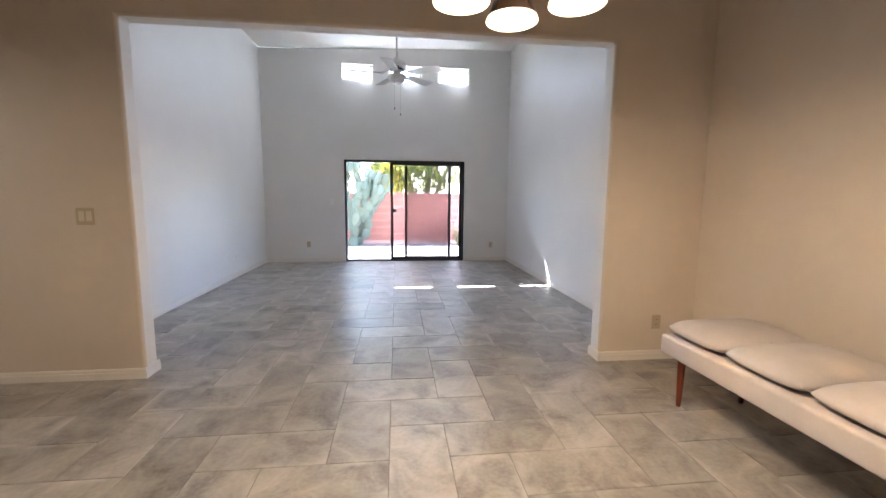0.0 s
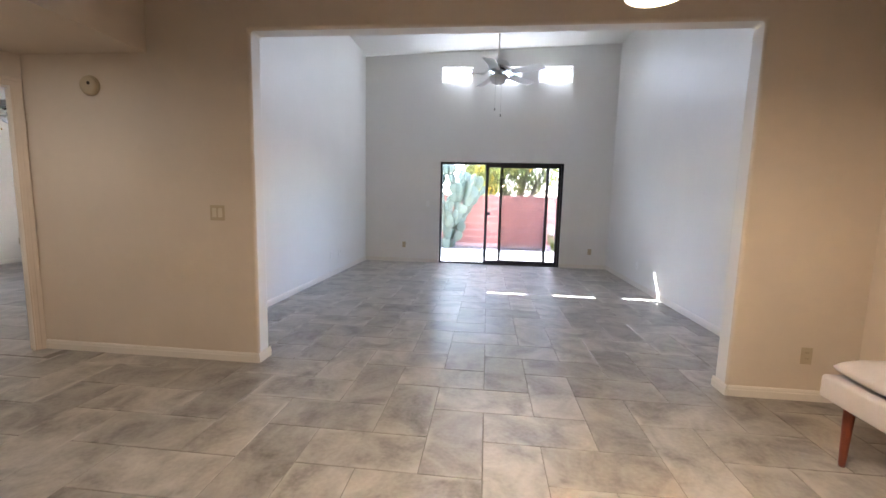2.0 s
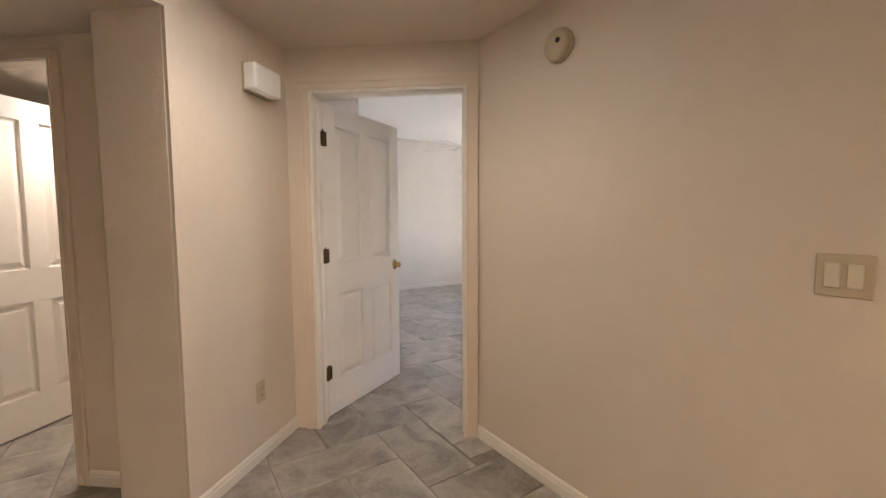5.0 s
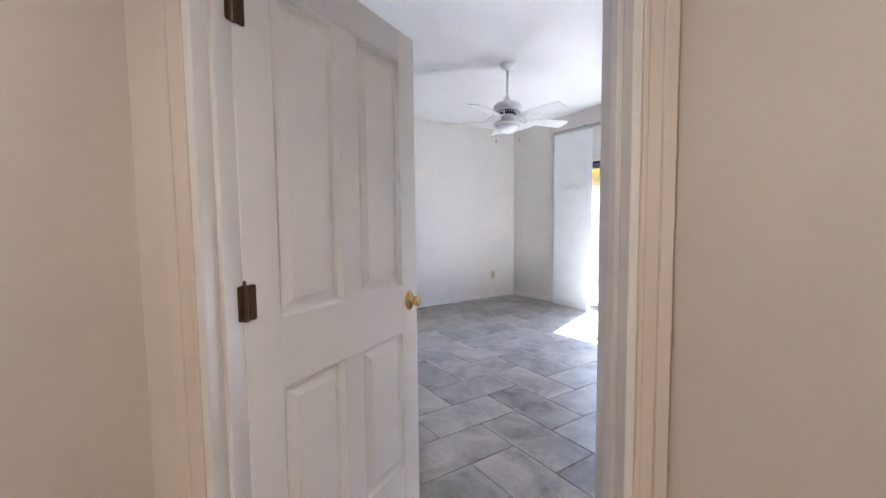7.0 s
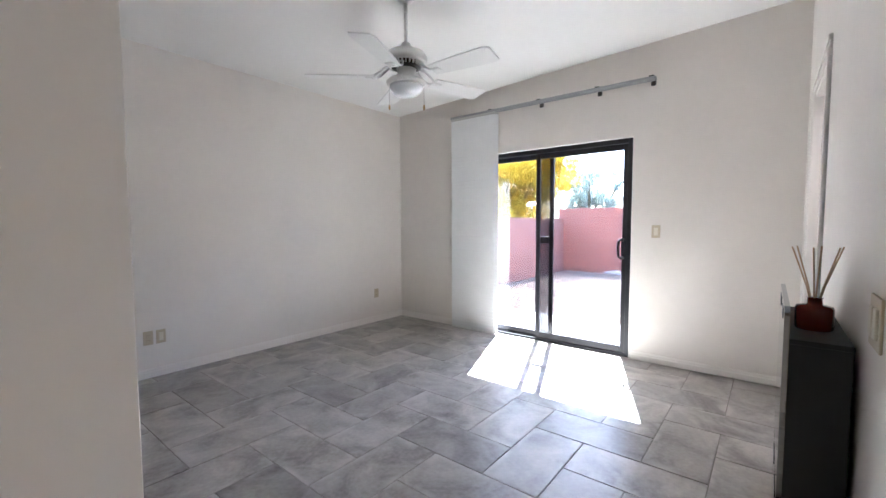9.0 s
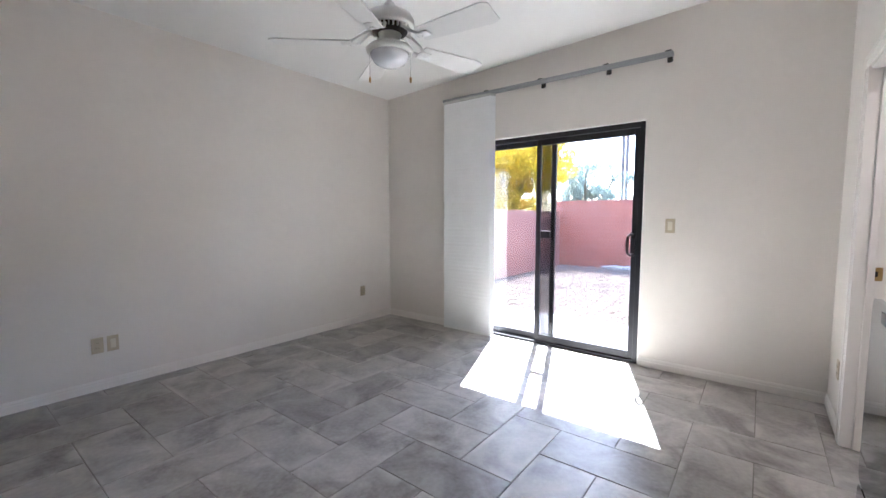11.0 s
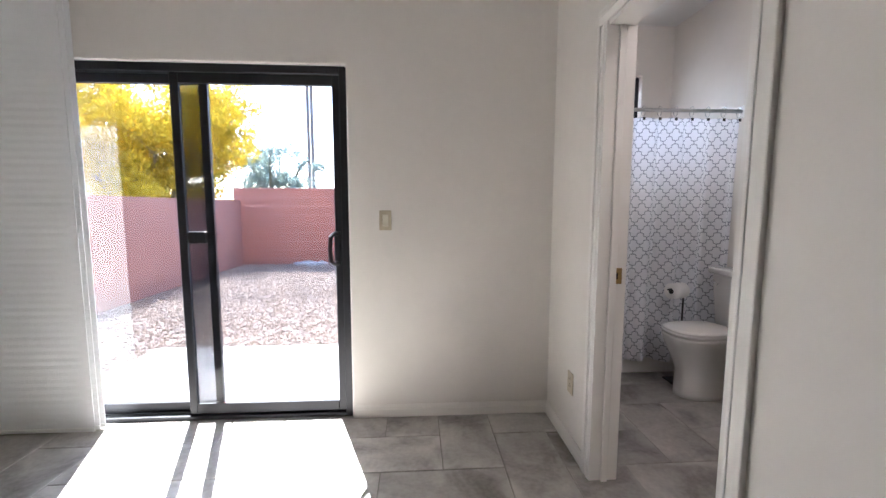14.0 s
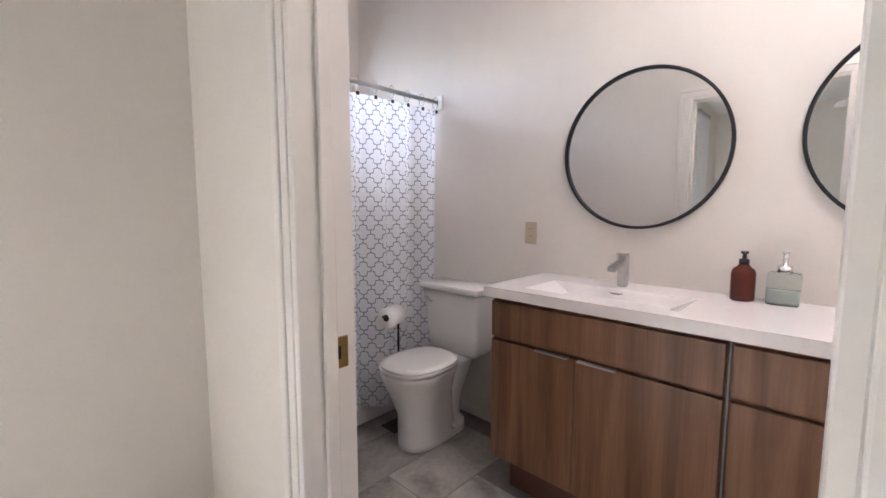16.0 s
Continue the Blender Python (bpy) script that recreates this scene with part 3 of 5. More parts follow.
FLOORS = {
    "great": floor_slab("floor_great", [(-2.6, 3.55), (2.4, 3.55), (2.4, 8.92), (-2.6, 8.92)], "grey porcelain floor laid in herringbone with sanded grout"),
    "hall": floor_slab("floor_hall", [(-6.7, -2.7), (2.5, -2.7), (2.5, 3.55), (-3.60, 3.55), (-4.33, 2.62), (-6.7, 2.62)], "grey porcelain floor laid in herringbone with sanded grout"),
    "bed": floor_slab("floor_bedroom", [(-8.3, 3.2), (-4.95, 3.2), (-4.33, 2.62), (-3.60, 3.55), (-4.03, 4.0), (-4.03, 7.54), (-8.3, 7.54)], "grey porcelain floor laid in herringbone with sanded grout"),
    "bath": floor_slab("floor_bath", [(-4.03, 4.95), (-2.56, 4.95), (-2.56, 8.8), (-4.03, 8.8)], "grey porcelain floor laid in herringbone with sanded grout"),
}
BOUNDS = {"great": (-2.55, 2.38, 3.0, 8.80), "hall": (-6.6, 2.45, -2.6, 4.0), "bed": (-8.26, -3.4, 2.3, 7.44), "bath": (-4.5, -2.56, 4.97, 8.75)}


def room_of(x, y):
    if y > 3.55 and x > -2.8:
        return "great"
    if x > -4.03 and y > 4.4:
        return "bath" if y > 4.97 and x < -2.5 else None
    if x < -3.4 and y > 2.5 and (Vector((x, y)) - V).dot(N) > -0.05:
        return "bed" if y > 3.2 or x > -4.95 else None
    return "hall" if y < 3.55 else None


def lay_tiles():
    s, gap, x0, y0 = 0.3015, 0.0045, -0.010, 2.962
    shared = {}

    def tile_mesh(w, d):
        key = (round(w, 3), round(d, 3))
        if key not in shared:
            bm = bmesh.new()
            a, c, h = w / 2, d / 2, 0.0022
            low = [bm.verts.new(p) for p in ((-a, -c, -0.006), (a, -c, -0.006), (a, c, -0.006), (-a, c, -0.006))]
            mid = [bm.verts.new(p) for p in ((-a, -c, -0.0018), (a, -c, -0.0018), (a, c, -0.0018), (-a, c, -0.0018))]
            top = [bm.verts.new(p) for p in ((-a + h, -c + h, 0), (a - h, -c + h, 0), (a - h, c - h, 0), (-a + h, c - h, 0))]
            for lo, hi in ((low, mid), (mid, top)):
                for k in range(4):
                    bm.faces.new((lo[k], lo[(k + 1) % 4], hi[(k + 1) % 4], hi[k]))
            bm.faces.new(top)
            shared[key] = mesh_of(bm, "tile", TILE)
        return shared[key]
    for i in range(-29, 10):
        for j in range(-20, 21):
            k = (i + j) % 4
            if k not in (1, 3):
                continue
            w, d = (2, 1) if k == 3 else (1, 2)
            xa, xb, ya, yb = x0 + i * s, x0 + (i + w) * s, y0 + j * s, y0 + (j + d) * s
            room = room_of((xa + xb) / 2, (ya + yb) / 2)
            if room is None:
                continue
            if room == "bed":
                xa, xb, ya, yb = xa + 0.066, xb + 0.066, ya + 0.012, yb + 0.012
            b = BOUNDS[room]
            xa, xb, ya, yb = max(xa, b[0]), min(xb, b[1]), max(ya, b[2]), min(yb, b[3])
            if xb - xa < 0.02 or yb - ya < 0.02:
                continue
            ob = new("tile", tile_mesh(xb - xa - gap, yb - ya - gap))
            ob.parent = FLOORS[room]
            ob.location = ((xa + xb) / 2, (ya + yb) / 2, random.uniform(-0.0004, 0.0004))
            ob.rotation_euler = (random.uniform(-1, 1) * 0.0012, random.uniform(-1, 1) * 0.0012, 0)


# ---- doors and casings ----
def casing(name, m, width, height, face, w=0.062, d=0.018, mat=TRIM):
    """Moulded trim round an opening: two legs and a head, in the pose m (x along the wall, y out of it)."""
    ob = thing(name, "painted moulded door casing round the opening", "door casing", kind="structure")
    ob.matrix_world = m

    def strip(label, x0, x1, z0, z1):
        bm = bmesh.new()
        box(bm, x0, x1, min(0, face * d * 0.6), max(0, face * d * 0.6), z0, z1, 0.003, 2)
        if z1 - z0 > x1 - x0:
            inner = x1 if x0 < 0 else x0
            a, b = (x0, x0 + w * 0.42) if x0 < 0 else (x1 - w * 0.42, x1)
            box(bm, a, b, min(0, face * d), max(0, face * d), z0, z1, 0.004, 3)
            a, b = (inner - 0.012, inner) if x0 < 0 else (inner, inner + 0.012)
            box(bm, a, b, min(0, face * d * 0.85), max(0, face * d * 0.85), z0, z1, 0.003, 2)
        else:
            box(bm, x0, x1, min(0, face * d), max(0, face * d), z1 - w * 0.42, z1, 0.004, 3)
        part(label, bm, mat, ob)
    strip("leg", -w, 0, 0, height)
    strip("leg", width, width + w, 0, height)
    strip("head", -w, width + w, height, height + w)
    return ob


def jamb(m, width, height, depth, both=True):
    ob = thing("door_jamb", "off-white painted door jamb with a stop", "door jamb", kind="structure")
    ob.matrix_world = m
    bm = bmesh.new()
    for a, b in ((0, 0.018), (width - 0.018, width)):
        box(bm, a, b, -0.012, depth + 0.012, 0, height, 0.002, 1)
    box(bm, 0.018, width - 0.018, -0.002, depth + 0.002, height - 0.018, height, 0.002, 1)
    part("lining", bm, TRIM, ob)
    bm = bmesh.new()
    for a, b in ((0.018, 0.03), (width - 0.03, width - 0.018))[0 if both else 1:]:
        box(bm, a, b, depth * 0.35, depth * 0.62, 0, height - 0.018, 0.002, 1)
    part("stop", bm, TRIM, ob)
    return ob


def panel_door(name, label, hinge, turn, width=0.79, height=2.0, knob=True, hinge_side=1):
    """A four-panel door whose hinge edge stands at hinge and which runs out at the angle turn; its thickness lies to y > 0."""
    d = thing(name, label, "door", (hinge[0], hinge[1], 0), turn)
    t, sw = 0.040, 0.112
    z_rails = [(0.012, 0.235), (0.80, 1.00), (height - 0.115, height + 0.01)]
    mull = (width / 2 - 0.05, width / 2 + 0.05)
    for a, b in ((0.0, sw), (width - sw, width)):
        part("stile", boxed(a, b, 0, t, 0.012, height + 0.01, 0.002, 2), DOORPAINT, d)
    for a, b in z_rails:
        part("rail", boxed(sw, width - sw, 0, t, a, b, 0.0015, 1), DOORPAINT, d)
    for lo, hi in ((z_rails[0][1], z_rails[1][0]), (z_rails[1][1], z_rails[2][0])):
        part("mullion", boxed(*mull, 0, t, lo, hi, 0.0015, 1), DOORPAINT, d)
        for x0, x1 in ((sw, mull[0]), (mull[1], width - sw)):
            bm = bmesh.new()
            box(bm, x0, x1, 0.0185, t - 0.0185, lo, hi)
            for y0, y1, out in ((0.003, 0.018, 0), (t - 0.018, t - 0.003, 1)):
                deep, field = (y1, y0) if out == 0 else (y0, y1)
                rings = []
                for inset, y in ((0.0, 0.0 if out == 0 else t), (0.005, deep), (0.017, deep), (0.046, field)):
                    rings.append([bm.verts.new((x, y, z)) for x, z in ((x0 + inset, lo + inset), (x1 - inset, lo + inset), (x1 - inset, hi - inset), (x0 + inset, hi - inset))])
                for a, b in zip(rings, rings[1:]):
                    for k in range(4):
                        bm.faces.new((a[k], a[(k + 1) % 4], b[(k + 1) % 4], b[k]))
                bm.faces.new(rings[-1])
            part("panel", bm, DOORPAINT, d)
    for z in (0.30, 1.06, 1.79):
        bm = bmesh.new()
        box(bm, -0.034, 0.032, -0.004, 0.0, z - 0.045, z + 0.045, 0.004, 2)
        lathe(bm, [(0.006, z - 0.047), (0.007, z - 0.045), (0.007, z + 0.045), (0.006, z + 0.047)], 10, (-0.002, -0.006, 0))
        lathe(bm, [(0.003, z + 0.047), (0.005, z + 0.052), (0.002, z + 0.058)], 8, (-0.002, -0.006, 0))
        part("hinge", bm, BRONZE, d, "dark bronze butt hinge")
    if knob:
        for y, s in ((0, -1), (t, 1)):
            bm = bmesh.new()
            c = (width - 0.065, y, 0.93)
            lathe(bm, [(0.027, 0), (0.029, s * 0.004), (0.025, s * 0.010), (0.013, s * 0.015), (0.011, s * 0.030), (0.012, s * 0.034)], 28, (0, 0, 0), "y")
            for q in bm.verts:
                q.co = Vector((q.co.x, q.co.y, q.co.z * (1.45 if abs(q.co.y) < 0.012 else 1.0))) + Vector(c)
            kn = part("knob", bm, BRASS, d, "polished brass knob on an oval rose", True)
            grip = lathe(bmesh.new(), [(0.011, s * 0.026), (0.016, s * 0.030), (0.019, s * 0.040), (0.017, s * 0.050), (0.010, s * 0.056), (0.002, s * 0.058)], 24, (0, 0, 0), "y")
            for q in grip.verts:
                q.co = Vector((q.co.x * 0.8, q.co.y, q.co.z * 1.25)) + Vector(c)
            part("grip", grip, BRASS, kn, "", True)
    return d


_m1 = along(V, W)
casing("door_casing", _m1 @ Matrix.Translation((DOOR1[0], 0, 0)), DOOR1[1] - DOOR1[0], 2.04, -1, mat=TRIM_HALL)
jamb(_m1 @ Matrix.Translation((DOOR1[0], 0, 0)), DOOR1[1] - DOOR1[0], 2.04, 0.12)
_h = on_door_wall(DOOR1[0] + 0.022, 0.128)
panel_door("bedroom_door", "off-white four-panel bedroom door standing open into the room", _h, 119.0, 0.83)
_h2 = ALC - U * (DOOR2[1] - 0.25 - 0.02) + N * 0.125
panel_door("side_room_door", "cream four-panel door standing open into a side room", (_h2.x, _h2.y), 135.0, 0.77, 2.0, False)
casing("door_casing", along(_a0, _a1) @ Matrix.Translation((DOOR2[0], 0, 0)), DOOR2[1] - DOOR2[0], 2.03, 1, mat=TRIM_HALL)
_mb = Matrix.Translation((BE, BATHDOOR[0], 0)) @ pose(0, 0, 0, 0, 0, 90)
_bw = BATHDOOR[1] - BATHDOOR[0]
casing("door_casing", _mb, _bw, 2.03, 1)
casing("door_casing", _mb @ Matrix.Translation((0, -0.11, 0)), _bw, 2.03, -1)
jamb(_mb @ Matrix.Translation((0, -0.11, 0)), _bw, 2.03, 0.11, False)
_sp = thing("strike_plate", "aged brass strike plate on the bathroom door jamb", "strike plate", (BE + 0.075, BATHDOOR[1] - 0.0185, 0.962))
part("plate", boxed(-0.026, 0.026, -0.002, 0.0, -0.035, 0.035, 0.002, 1), OLDBRASS, _sp)
part("latch_hole", boxed(-0.008, 0.008, -0.0026, -0.0018, -0.014, 0.014), DARKMETAL, _sp)


# ---- sliding glass doors ----
def sash(parent, name, x0, x1, y, z0, z1, stile=0.05, rail=0.055, depth=0.03, glass=None, label=""):
    """A framed pane under parent, between x0 and x1 at depth y."""
    bm = bmesh.new()
    box(bm, x0, x0 + stile, y, y + depth, z0, z1, 0.003, 1)
    box(bm, x1 - stile, x1, y, y + depth, z0, z1, 0.003, 1)
    box(bm, x0 + stile, x1 - stile, y, y + depth, z0, z0 + rail, 0.003, 1)
    box(bm, x0 + stile, x1 - stile, y, y + depth, z1 - rail, z1, 0.003, 1)
    s = part(name, bm, BLACKAL, parent, label)
    p = part("pane", boxed(x0 + stile - 0.004, x1 - stile + 0.004, y + depth / 2 - 0.002, y + depth / 2 + 0.002, z0 + rail - 0.004, z1 - rail + 0.004), glass or GLASS, s)
    p.visible_shadow = False
    return s


def door_frame(parent, x0, x1, z1, depth, w=0.04):
    bm = bmesh.new()
    box(bm, x0, x0 + w, 0, depth, 0, z1, 0.003, 1)
    box(bm, x1 - w, x1, 0, depth, 0, z1, 0.003, 1)
    box(bm, x0 + w, x1 - w, 0, depth, z1 - w, z1, 0.003, 1)
    part("frame", bm, BLACKAL, parent, "black aluminium frame")
    bm = bmesh.new()
    box(bm, x0 + w, x1 - w, 0, depth, 0, 0.022, 0.002, 1)
    for y in (depth * 0.3, depth * 0.62):
        box(bm, x0 + w, x1 - w, y, y + 0.006, 0.022, 0.034)
    part("threshold", bm, BLACKAL, parent)


def pull(parent, x, y, z, s):
    bm = bmesh.new()
    box(bm, x - 0.018, x + 0.018, y - 0.006, y + 0.002, z - 0.10, z + 0.10, 0.003, 1)
    tube(bm, [(x, y, z + 0.085), (x + s * 0.012, y - 0.040, z + 0.088), (x + s * 0.028, y - 0.058, z + 0.07), (x + s * 0.032, y - 0.062, z), (x + s * 0.028, y - 0.058, z - 0.07), (x + s * 0.012, y - 0.040, z - 0.088), (x, y, z - 0.085)], 0.0125, 10)
    part("pull_handle", bm, BLACKLACQ, parent, "black looped pull handle")


gs = thing("sliding_door", "black aluminium sliding glass door with a tinted panel", "sliding door", (0, GN + 0.03, 0))
door_frame(gs, -0.985, 1.41, 2.02, 0.10)
# left pane added to dim the overbright view through this half
part("pane", boxed(-0.95, -0.08, 0.068, 0.072, 0.02, 1.985), GLASS_GREAT, gs).visible_shadow = False
sash(gs, "fixed_sash", 0.20, 1.37, 0.055, 0.03, 1.985, glass=GLASS_SCREEN)
_sl = sash(gs, "sliding_sash", -0.085, 1.14, 0.015, 0.03, 1.985, 0.055, glass=GLASS_SCREEN)
bm = bmesh.new()
box(bm, -0.075, -0.045, -0.03, 0.0, 0.93, 1.12, 0.006, 2)
box(bm, -0.045, 0.03, -0.022, 0.01, 0.99, 1.06, 0.006, 2)
part("latch", bm, BLACKLACQ, _sl)

bs = thing("sliding_door", "black aluminium sliding glass patio door, closed", "sliding door", (0, BN + 0.02, 0))
door_frame(bs, -7.107, -5.277, 2.04, 0.11, 0.045)
sash(bs, "fixed_sash", -7.06, -6.065, 0.06, 0.03, 2.0, 0.045)
_sl = sash(bs, "sliding_sash", -6.245, -5.32, 0.02, 0.03, 2.0, 0.045, 0.06)
pull(_sl, -5.352, 0.02, 1.02, -1)
bm = bmesh.new()
box(bm, -6.20, -6.10, 0.03, 0.058, 1.05, 1.12, 0.008, 2)
part("latch", bm, BLACKLACQ, _sl)

for _k, (_x0, _x1) in enumerate(((-0.98, -0.40), (-0.08, 0.53), (0.86, 1.46))):
    cw = thing("window_%d" % (_k + 1), "small clerestory window with a white frame", "window", (0, GN + 0.06, 0), kind="structure")
    bm = bmesh.new()
    for a, b, c, d in ((_x0, _x0 + 0.025, 3.53, 3.81), (_x1 - 0.025, _x1, 3.53, 3.81), (_x0 + 0.025, _x1 - 0.025, 3.53, 3.555), (_x0 + 0.025, _x1 - 0.025, 3.785, 3.81)):
        box(bm, a, b, 0, 0.05, c, d)
    part("window_frame", bm, WHITEPLASTIC, cw)
    part("pane", boxed(_x0 + 0.02, _x1 - 0.02, 0.022, 0.026, 3.55, 3.79), GLASS, cw).visible_shadow = False
bwin = thing("window_4", "small high bathroom window with a black frame", "window", (0, BATH_N + 0.05, 0), kind="structure")
bm = bmesh.new()
for a, b, c, d in ((-3.68, -3.64, 2.03, 2.43), (-2.91, -2.87, 2.03, 2.43), (-3.64, -2.91, 2.03, 2.065), (-3.64, -2.91, 2.39, 2.43), (-3.30, -3.26, 2.065, 2.39)):
    box(bm, a, b, 0, 0.05, c, d)
part("window_frame", bm, BLACKAL, bwin)
part("pane", boxed(-3.645, -2.905, 0.022, 0.026, 2.06, 2.395), GLASS_BATH, bwin).visible_shadow = False


# ---- wall plates and small fixtures ----
def plate(name, label, category, at, turn, gang=1, kind="switch", mat=None, group=""):
    """A cover plate on a wall; its pose has x along the wall and -y out into the room."""
    p = thing(name, label, category, at, turn, group)
    w = 0.07 + 0.046 * (gang - 1)
    part("cover_plate", boxed(-w / 2, w / 2, -0.006, 0.0, -0.057, 0.057, 0.003, 2), mat or ALMOND_SHADED, p)
    for g in range(gang):
        x = (g - (gang - 1) / 2) * 0.046
        if kind == "switch":
            part("rocker", boxed(x - 0.016, x + 0.016, -0.011, -0.005, -0.033, 0.033, 0.003, 2), mat or IVORY, p)
        else:
            for z in (0.02, -0.02):
                bm = bmesh.new()
                lathe(bm, [(0.016, -0.0085), (0.017, -0.005)], 20, (x, 0, z), "y")
                o = part("receptacle", bm, mat or ALMOND_SHADED, p)
                bm = bmesh.new()
                for dx in (-0.006, 0.006):
                    box(bm, x + dx - 0.0012, x + dx + 0.0012, -0.0092, -0.0084, z - 0.002, z + 0.006)
                part("slots", bm, DARKMETAL, o)
    return p


SW, OUT = "almond plastic rocker switch plate on the wall", "almond plastic electrical outlet plate low on the wall"
plate("light_switch", "almond plastic double rocker switch plate beside the opening", "light switch", (-2.02, OPEN_Y, 1.14), 0, 2)
plate("wall_outlet", OUT, "outlet", (2.10, OPEN_Y, 0.31), 0, 1, "outlet", group="wall outlets")
for _x, _z in ((-1.70, 0.35), (1.98, 0.33)):
    plate("wall_outlet", OUT, "outlet", (_x, GN, _z), 0, 1, "outlet", group="wall outlets")
plate("light_switch", "white rocker switch plate beside the sliding door", "light switch", (-1.23, GN, 1.19), 0, 1, "switch", WHITEPLASTIC)
for _y in (6.89, 7.27):
    plate("wall_outlet", "white outlet plate low on the great room wall", "outlet", (GW, _y, 0.35), 90, 1, "outlet", WHITEPLASTIC, "wall outlets")
plate("wall_outlet", "white outlet plate low on the great room wall", "outlet", (GE, 7.16, 0.33), -90, 1, "outlet", WHITEPLASTIC, "wall outlets")
plate("light_switch", SW, "light switch", (-5.07, BN, 1.185), 0, 1)
plate("wall_outlet", OUT, "outlet", (BW, 6.96, 0.37), 90, 1, "outlet", group="wall outlets")
plate("wall_outlet", OUT, "outlet", (BW, 4.47, 0.33), 90, 1, "outlet", group="wall outlets")
plate("cable_plate", "almond plastic cable jack plate low on the wall", "outlet", (BW, 4.56, 0.33), 90, 1, "switch", group="wall outlets")
plate("wall_outlet", OUT, "outlet", (BE, 7.05, 0.35), -90, 1, "outlet", group="wall outlets")
plate("light_switch", "almond plastic double rocker switch plate by the bedroom entry", "light switch", (BE, 4.66, 1.045), -90, 2)
plate("wall_outlet", "almond plastic outlet plate above the vanity", "outlet", (BATH_E, 7.18, 1.147), -90, 1, "outlet", group="wall outlets")
_d = (V - VC).normalized()
_vt = math.degrees(math.atan2(_d.y, _d.x))
_q = VC + _d * 0.48
plate("wall_outlet", OUT, "outlet", (_q.x, _q.y, 0.37), _vt, 1, "outlet", group="wall outlets")
_q = VC + _d * 0.53
_b = thing("door_chime", "white plastic door chime box high on the wall", "door chime", (_q.x, _q.y, 2.0), _vt)
part("back_box", boxed(-0.10, 0.10, -0.035, 0, -0.065, 0.075, 0.004, 2), ALMOND_SHADED, _b)
part("cover", boxed(-0.105, 0.105, -0.085, -0.012, -0.062, 0.070, 0.012, 3), WHITEPLASTIC, _b)
_s = thing("smoke_alarm", "round off-white smoke alarm mounted high on the wall", "smoke alarm", (-2.98, OPEN_Y, 2.05))
part("base", lathe(bmesh.new(), [(0.072, 0), (0.074, -0.012), (0.070, -0.016)], 36, (0, 0, 0), "y"), ALMOND_SHADED, _s, "", True)
part("cover", lathe(bmesh.new(), [(0.068, -0.014), (0.066, -0.030), (0.055, -0.040), (0.022, -0.042)], 36, (0, 0, 0), "y"), ALMOND_SHADED, _s, "", True)
part("test_button", lathe(bmesh.new(), [(0.012, -0.040), (0.011, -0.046)], 16, (0.02, 0, 0.01), "y"), DARKMETAL, _s)
# the second fixture only houses the lamp added in the side room
for _at, _w in DOWNLIGHTS:
    _dl = thing("recessed_light", "lit recessed ceiling light with a white trim ring", "ceiling light", (_at[0], _at[1], _at[2] + 0.018), 0, "recessed lights")
    bm = bmesh.new()
    lathe(bm, [(0.095, 0.0), (0.095, -0.004), (0.088, -0.008), (0.072, -0.006), (0.070, -0.001)], 40)
    part("trim_ring", bm, WHITEPLASTIC, _dl, "", True)
    part("lens", lathe(bmesh.new(), [(0.071, -0.002), (0.068, -0.0045), (0.01, -0.006)], 40), LAMP_WARM, _dl, "glowing frosted lens")


